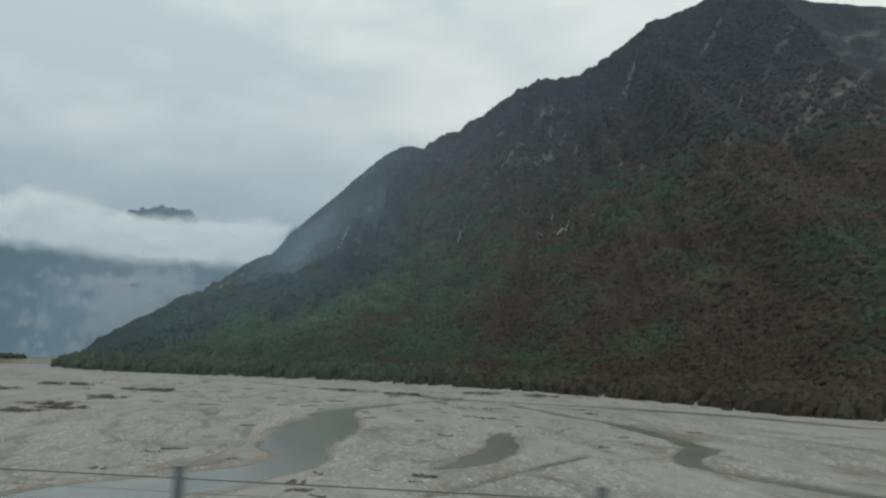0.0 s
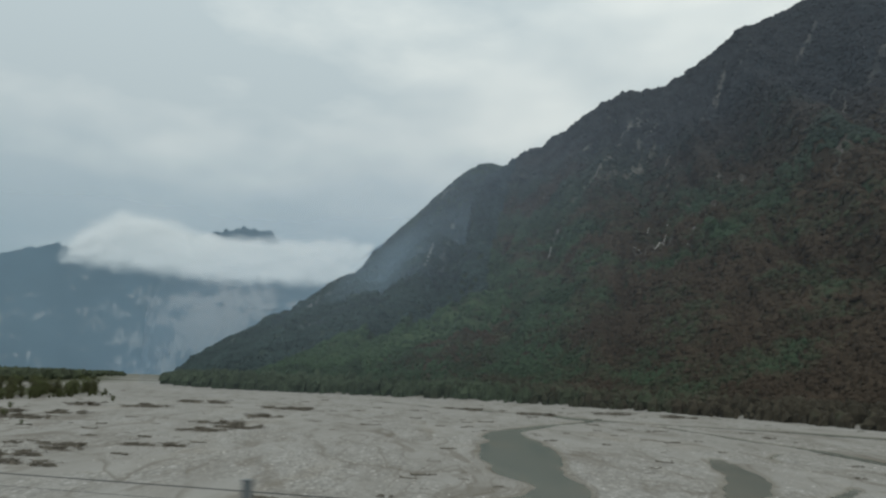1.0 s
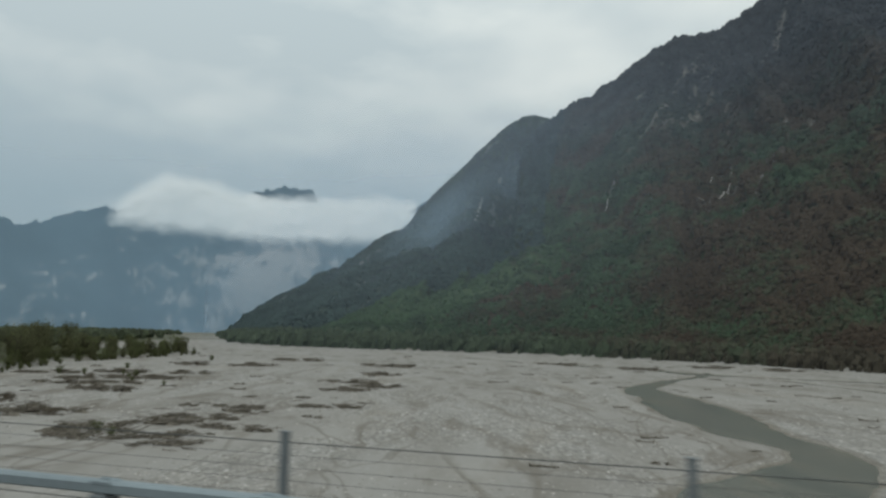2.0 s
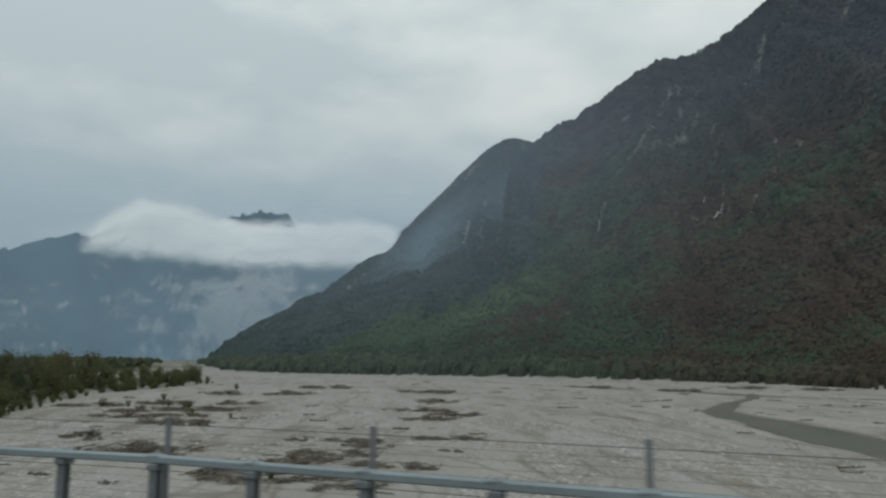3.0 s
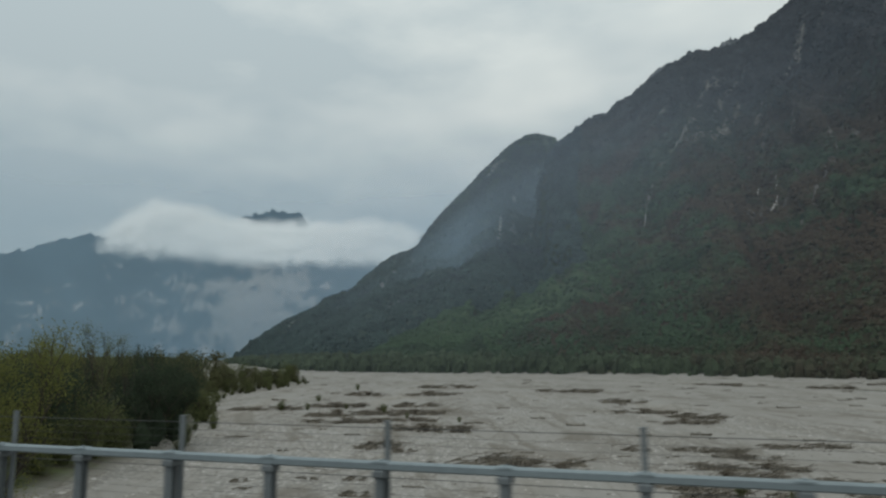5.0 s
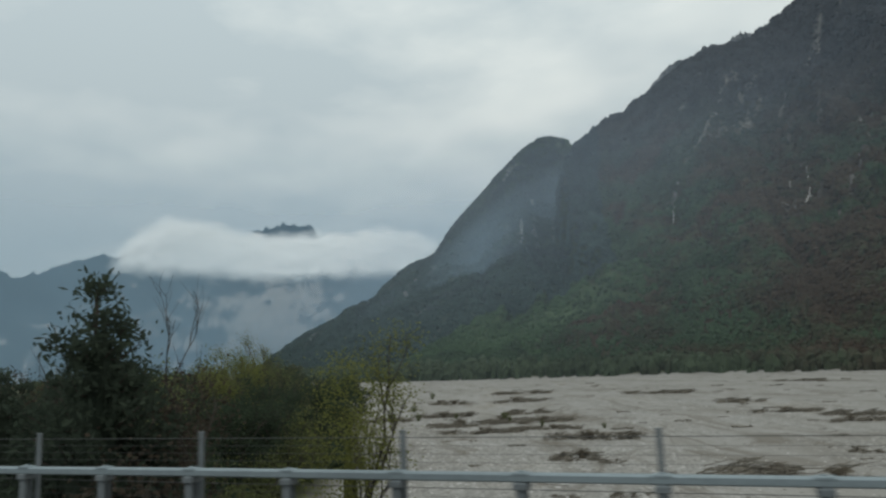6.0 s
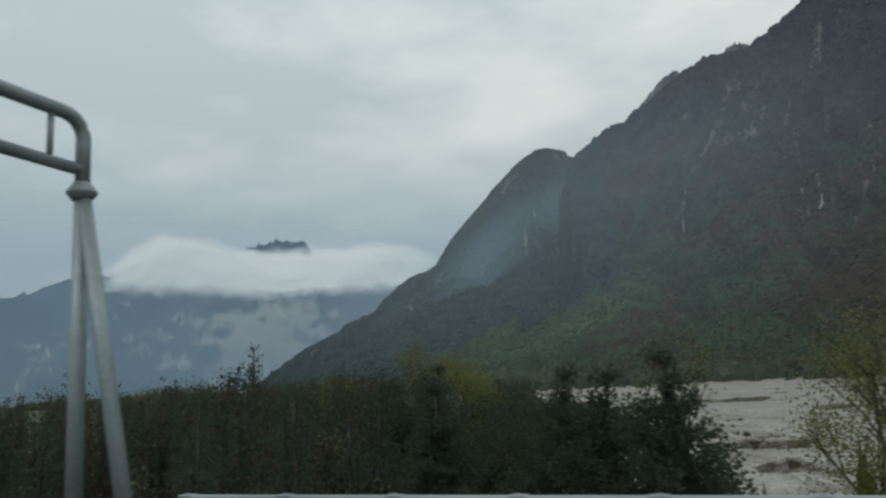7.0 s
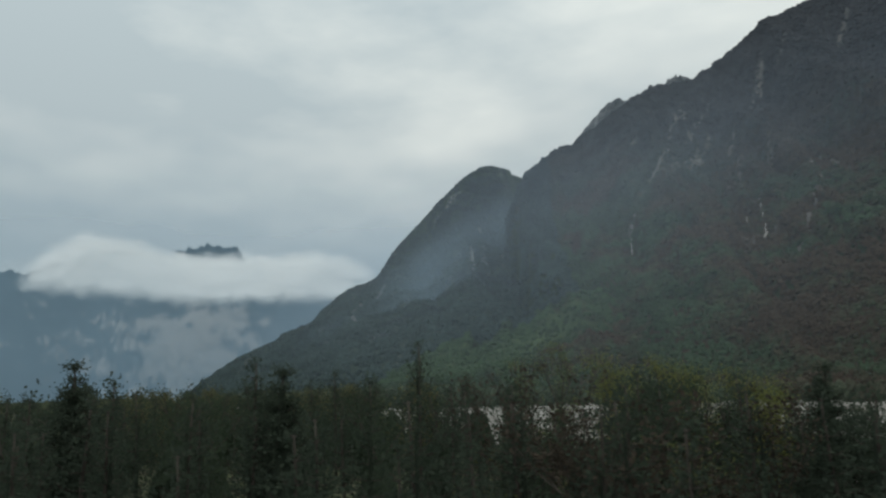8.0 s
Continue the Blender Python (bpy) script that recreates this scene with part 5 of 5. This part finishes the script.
def pine_meshes(seed, h, near):
    """A black pine: whorls of up-swept limbs with tufts of needles."""
    r = random.Random(seed)
    trunk, limbs, tufts = Shape(), Shape(), []
    lean = [(0, 0)]
    for k in range(8):
        lean.append((lean[-1][0] + r.gauss(0, 0.05), lean[-1][1] + r.gauss(0, 0.05)))
    spine = [(lean[k][0], lean[k][1], h * k / 8) for k in range(9)]
    trunk.tube(spine, [h * (0.017 - 0.0017 * k) for k in range(9)], 8 if near else 5)
    n, spokes = (int(h * 1.3), 7) if near else (int(h * 1.15), 5)
    for i in range(n):
        f = 0.12 + 0.87 * i / (n - 1)
        reach = h * (0.34 if near else 0.30) * (1 - f) ** 0.85 * r.uniform(0.75, 1.1) + 0.2
        bx, by = np.interp(f * 8, range(9), [q[0] for q in lean]), np.interp(f * 8, range(9), [q[1] for q in lean])
        for k in range(spokes if f < 0.9 else 3):
            a = 2 * math.pi * (k / spokes) + i * 1.1 + r.uniform(-0.35, 0.35)
            l = reach * (r.uniform(0.7, 1.1) if near else r.uniform(0.55, 1.2))
            rise = 0.10 + 0.45 * f + r.uniform(-0.12, 0.12)
            p0 = Vector((bx, by, f * h))
            p1 = p0 + Vector((math.cos(a), math.sin(a), rise * 0.3)) * l * 0.55
            p2 = p0 + Vector((math.cos(a + 0.1), math.sin(a + 0.1), rise)) * l
            limbs.tube([p0, p1, p2], [0.045 * (1.1 - f) + 0.012, 0.02, 0.008], 4 if near else 3, False)
            for s in np.arange(0.3, 1.01, (0.20 if near else 0.46) / max(l, 0.5)):
                p = p0.lerp(p1, s / 0.55) if s < 0.55 else p1.lerp(p2, (s - 0.55) / 0.45)
                for q in range(2 if near else 1):
                    tufts.append(p + Vector((r.gauss(0, 0.17), r.gauss(0, 0.17), r.gauss(0.06, 0.07))))
    tufts.append(Vector((spine[-1][0], spine[-1][1], h - 0.15)))
    leaves = cards(tufts, 15, 0.20, 0.040, 0.7, seed, 0.14) if near else cards(tufts, 9, 0.30, 0.066, 0.6, seed, 0.26)
    inner = heart(seed, h, lambda q: h * (0.12 if near else 0.02) * (1 - 0.96 * q) ** 0.8 * min(1, 0.35 + 4 * q), h * 0.10, h * 0.93)
    return [("trunk", trunk.mesh("trunk", BARK, True)), ("branching", limbs.mesh("branching", BARK, True)), ("crown", crown_mesh(leaves, inner, PINE_LEAF))]


def branching(seed, h, stems, wide, depth, upright):
    """Trunks that fork into thinner limbs and twigs; gives the wood and the twigs' ends."""
    r = random.Random(seed)
    wood, twigs, tips = Shape(), Shape(), []

    def grow(p, d, l, w, level):
        pts, q = [p], p
        for k in range(3):
            d = (d + Vector((r.gauss(0, 0.13), r.gauss(0, 0.13), r.gauss(0.05, 0.08)))).normalized()
            q = q + d * l / 3
            pts.append(q)
        (twigs if depth > 3 and level > 1 else wood).tube(pts, [w, w * 0.85, w * 0.7, w * 0.5], (7 if depth > 2 else 5) if level == 0 else 4 if level < 2 and depth > 2 else 3, False)
        if level >= depth:
            tips.extend(pts[1:])
            return
        for k in range(r.choice((3, 4)) + (2 if level == 0 else 0)):
            s = r.uniform(0.45, 1.0) if level else r.uniform(0.25, 1.0)
            at = pts[min(int(s * 3), 2)].lerp(pts[min(int(s * 3), 2) + 1], s * 3 % 1)
            a = r.uniform(0, 2 * math.pi)
            out = Vector((math.cos(a) * wide, math.sin(a) * wide, upright)).normalized()
            grow(at, (d * 0.55 + out).normalized(), l * r.uniform(0.42, 0.66), max(w * 0.52, 0.009 if depth > 3 else 0.006), level + 1)
        tips.append(pts[-1])

    for k in range(stems):
        a = 2 * math.pi * k / stems + r.uniform(-0.4, 0.4)
        tilt = 0.06 if stems == 1 else 0.38
        grow(Vector((0.15 * math.cos(a) * (stems > 1), 0.15 * math.sin(a) * (stems > 1), 0)), Vector((math.cos(a) * tilt, math.sin(a) * tilt, 1)).normalized(), h * 0.58, h * (0.009 if depth > 3 or stems > 1 else 0.012), 0)
    top = max(t.z for t in tips)
    k = h / top
    wood.v = [(x * k, y * k, z * k) for x, y, z in wood.v]
    twigs.v = [(x * k, y * k, z * k) for x, y, z in twigs.v]
    return wood, twigs, [t * k for t in tips]


def leafy_meshes(seed, h, stems, wide, upright, leaf, per, size, spread, depth=3, skirt=0, girth=0.36):
    wood, twigs, tips = branching(seed, h, stems, wide, depth, upright)
    out = [("trunk", wood.mesh("trunk", BARK, True))]
    if twigs.v:
        out.append(("branching", twigs.mesh("branching", BARK, True)))
    if per:
        tips = [t for t in tips if t.z > h * 0.08]
        r = random.Random(seed + 5)
        for k in range(skirt):
            a, z = r.uniform(0, 6.28), h * r.uniform(0.02, 0.9)
            d = girth * h * math.sqrt(r.random() * (1 - (z / h) ** 2))
            tips.append(Vector((d * math.cos(a), d * math.sin(a), z)))
        leaves = cards(tips, per, size, size * 0.32, 0.15, seed, spread)
        if skirt:
            inner = heart(seed, h, lambda q: h * (0.55 if girth > 0.2 else 0.22) * girth * math.sqrt(max(0.02, 1 - q ** 2.2)) * min(1, 0.5 + 2 * q), h * 0.02, h * 0.58)
            out.append(("crown", crown_mesh(leaves, inner, leaf)))
        else:
            out.append(("crown", mesh("crown", *leaves, leaf)))
    return out


KINDS = {
    "pine_near": [pine_meshes(400 + k, 11.0, True) for k in range(2)],
    "pine": [pine_meshes(410 + k, 11.0, False) for k in range(4)],
    "young_willow": [leafy_meshes(425 + k, 11.0, 1, 0.5, 0.9, WILLOW_LEAF, 15, 0.12, 0.36, 3, 330, 0.17) for k in range(2)],
    "brown_bush": [leafy_meshes(445, 11.0, 1, 0.7, 0.7, RUST_LEAF, 9, 0.15, 0.42, 3, 420, 0.25)],
    "brush": [leafy_meshes(492 + k, 3.0, 6, 1.1, 0.5, BRUSH_LEAF, 7, 0.12, 0.22, 2, 60, 0.5) for k in range(2)],
    "budding": [leafy_meshes(430 + k, 12.0, 1, 0.55, 0.85, BUD_LEAF, 8, 0.14, 0.30) for k in range(2)],
    "rusty": [leafy_meshes(440, 11.0, 2, 0.75, 0.7, RUST_LEAF, 4, 0.22, 0.22)],
    "bare": [leafy_meshes(450 + k, 13.0, 1, 0.6, 0.75, None, 0, 0, 0, 4) for k in range(2)],
    "shrub": [leafy_meshes(460 + k, 5.0, 5, 1.0, 0.5, SHRUB_LEAF, 6, 0.22, 0.34, 1, 150) for k in range(3)],
    "thicket": [leafy_meshes(480 + k, 10.0, 1, 0.85, 0.6, BUSH_LEAF, 6, 0.22, 0.45, 2, 230) for k in range(3)],
    "hedge": [leafy_meshes(500 + k, 10.0, 1, 0.85, 0.6, HEDGE_LEAF, 4, 0.50, 0.55, 2, 190) for k in range(3)],
    "far_shrub": [leafy_meshes(510 + k, 5.0, 5, 1.0, 0.5, SHRUB_LEAF, 4, 0.34, 0.34, 1, 120) for k in range(3)],
    "olive": [leafy_meshes(470 + k, 10.0, 4, 0.85, 0.6, BUSH_LEAF, 9, 0.22, 0.36, 3, 120) for k in range(2)],
}
HEIGHT = {"brown_bush": 11.0, "hedge": 10.0, "far_shrub": 5.0, "brush": 3.0, "thicket": 10.0, "young_willow": 11.0, "pine_near": 11.0, "pine": 11.0, "budding": 12.0, "rusty": 11.0, "bare": 13.0, "shrub": 5.0, "olive": 10.0}
WORDS = {
    "pine_near": ("pine_tree", "dark green pine with clumped needles on the river bank", "pine tree", "pines on the bank"),
    "pine": ("pine_tree", "dark green pine standing in the bank wood", "pine tree", "pines on the bank"),
    "young_willow": ("young_willow_tree", "slender young willow with yellow-green spring leaves", "willow", "willows on the bank"),
    "brown_bush": ("bush", "dark brown bush with dense twigs beside a pine", "bush", "brown trees on the bank"),
    "brush": ("brush_clump", "low brown leafless brush on the gravel", "brush", "brush on the gravel"),
    "budding": ("budding_tree", "slender tree with sparse pale new leaves", "tree", "budding trees on the bank"),
    "rusty": ("rusty_tree", "reddish-brown tree not yet in leaf", "tree", "brown trees on the bank"),
    "bare": ("bare_tree", "leafless tree with fine upright twigs", "tree", "bare trees on the bank"),
    "shrub": ("shrub", "dense olive-green shrub at the gravel's edge", "shrub", "shrubs on the bank"),
    "thicket": ("thicket_tree", "olive-green bushy tree in the bank wood", "tree", "bushy trees on the bank"),
    "hedge": ("thicket_tree", "soft brown-green bushy tree at the gravel's edge", "tree", "bushy trees on the bank"),
    "far_shrub": ("shrub", "yellow-green shrub at the gravel's edge", "shrub", "shrubs on the bank"),
    "olive": ("broadleaf_tree", "dark olive-green bushy tree on the bank", "tree", "bushy trees on the bank"),
}
tr = random.Random(33)


def plant(kind, x, y, top=None, height=None):
    y += float(aside(x, y))
    g = ground_at(x, y) - 0.12
    tall = height if height else top - g
    k = tall / HEIGHT[kind]
    fat = k * tr.uniform(1.3, 1.9) if kind in ("shrub", "brush") and tall < 3 else k * tr.uniform(0.9, 1.15) if height or kind not in ("bare", "budding") else k
    name, label, cat, group = WORDS[kind]
    ob = thing(name, label, cat, group, at=pose(x, y, g, 0, 0, tr.uniform(0, 360)) @ Matrix.Diagonal((fat, fat, k, 1)))
    for part_name, me in tr.choice(KINDS[kind]):
        tagged(part(part_name, me, ob), kind="stuff" if part_name in ("branching", "crown") else "")


for kind, x, y, top in (
        ("pine_near", -164.8, 16.0, 15.25), ("bare", -164.8, 20.2, 16.6), ("brown_bush", -165.0, 17.6, 12.6), ("brown_bush", -163.6, 16.2, 10.8), ("thicket", -164.9, 19.6, 10.8), ("pine_near", -165.3, 17.0, 14.2), ("budding", -173.5, 34, 13.8), ("young_willow", -166.6, 37.5, 14.7), ("thicket", -175.8, 25.5, 11.6), ("pine_near", -176.4, 23.5, 12.5), ("thicket", -181, 37, 11.4), ("pine", -184, 46, 12.2), ("thicket", -184.5, 60, 10.6), ("pine", -187, 64, 12.0),
        ("budding", -200, 82.5, 17.8), ("budding", -206, 96, 16.5), ("rusty", -163.4, 33, 4.6), ("olive", -188.5, 82, 11.4), ("olive", -191, 90, 12.2), ("pine", -213.3, 64.2, 16.8), ("pine", -221.9, 50, 15.0), ("pine_near", -212.6, 31, 13.7), ("pine_near", -228.8, 39.2, 14.7),
        ("pine_near", -174.5, 21.2, 12.9), ("pine_near", -187.4, 42.9, 13.3), ("young_willow", -190.5, 66, 15.0), ("young_willow", -195, 72, 15.4), ("rusty", -200, 45, 14.4), ("rusty", -193, 38, 12.8), ("budding", -192, 62, 14.0),
        ("olive", -175.6, 20, 9.5), ("olive", -176.5, 30, 11.2), ("olive", -183.5, 50, 11.0), ("pine_near", -178, 27, 12.6), ("pine_near", -182, 24, 12.4), ("budding", -196, 78, 14.6), ("young_willow", -187, 55, 13.6),
        ("olive", -182, 42, 11.6), ("olive", -186, 58, 12.0), ("pine", -203, 36, 12.9), ("rusty", -198.5, 40, 13.6), ("pine", -196, 48, 13.4), ("rusty", -204, 52, 14), ("pine", -191.5, 42, 13.0), ("olive", -194, 55, 13.2), ("rusty", -199, 23, 12.3), ("rusty", -197.3, 27, 12.6)):
    plant(kind, x, y, top)
# the wood behind the road embankment
spots = []


def fill(count, x0, x1, y0, y1, kinds, low, high, gap, inset=4.0):
    done = tries = 0
    while done < count and tries < 6000:
        tries += 1
        x, y = tr.uniform(x0, x1), tr.uniform(y0, y1)
        if x > float(np.interp(y, BANK_Y, BANK_X)) - inset or any((x - a) ** 2 + (y - b) ** 2 < gap * gap for a, b in spots):
            continue
        spots.append((x, y))
        plant(tr.choice(kinds), x, y, top=tr.uniform(low, high))
        done += 1


fill(60, -262, -183, 16, 36, ["pine"], 11.0, 13.0, 2.6)
fill(84, -320, -186, 36, 85, ["pine", "pine", "pine", "thicket", "thicket"], 11.5, 13.8, 3.2)
fill(60, -320, -204, 85, 165, ["pine", "thicket", "thicket", "hedge", "thicket"], 12.0, 15.5, 4.0)
fill(44, -320, -235, 150, 230, ["hedge", "hedge", "hedge", "hedge", "budding"], 11.0, 15.5, 4.0, 2.0)
fill(34, -320, -255, 225, 330, ["hedge", "far_shrub", "hedge"], 6.0, 10.0, 4.0, 1.0)
fill(16, -202, -180, 44, 96, ["thicket", "shrub", "thicket"], 5.5, 10.5, 2.4, 1.0)
fill(26, -206, -186, 13, 62, ["thicket", "shrub"], 6.0, 9.5, 2.0, 3.0)
# shrubs along the edge of the gravel
for k in range(14):
    y = 20 + 65 * (k + 0.5 * tr.random()) / 14
    plant("shrub", float(np.interp(y, BANK_Y, BANK_X)) - tr.uniform(3.5, 7.0), y, height=tr.uniform(2.2, 5.0))
for k in range(64):
    y = 84 + 250 * (k + tr.random()) / 64
    plant(tr.choice(("far_shrub", "hedge", "hedge")), float(np.interp(y, BANK_Y, BANK_X)) - tr.uniform(0.0, 7.0), y, height=tr.uniform(3.2, 6.5))
for x, y, h in ((-182, 157, 2.2), (-208, 156, 2.4), (-203, 160, 1.8), (-180, 152, 1.6), (-196, 168, 1.5), (-172, 144, 1.4), (-117, 74, 1.6), (-113, 72, 1.3), (-160, 141, 1.2), (-214, 190, 2.0), (-230, 262, 2.5)):
    plant("far_shrub", x, y, height=h)
# undergrowth
for k in range(34):
    y = 30 + 84 * (k + tr.random()) / 34
    plant("shrub", float(np.interp(y, BANK_Y, BANK_X)) - tr.uniform(3.0, 14.0), y, height=tr.uniform(2.6, 5.2))
# low bushes running out on to the gravel
for k in range(56):
    y = 84 + 250 * ((k + tr.random()) / 56) ** 1.2
    plant("far_shrub", float(np.interp(y, BANK_Y, BANK_X)) + tr.uniform(-2.0, 4.0), y, height=tr.uniform(1.2, 2.8))

# brown brush among the stranded wood
for x, y, h in ((-181, 133, 1.3), (-176, 135, 1.0), (-161, 121, 1.5), (-173, 153, 1.6), (-139, 85, 1.5), (-134, 83, 1.1), (-117, 85, 1.2), (-200, 171, 1.6), (-190, 149, 1.7), (-183, 158, 1.4), (-160, 98, 1.4), (-169, 139, 1.0), (-118, 150, 1.1), (-125, 172, 1.2), (-112, 93, 0.9), (-193, 232, 1.8), (-212, 225, 1.6), (-129, 205, 1.2)):
    plant("brush", x, y, height=h)
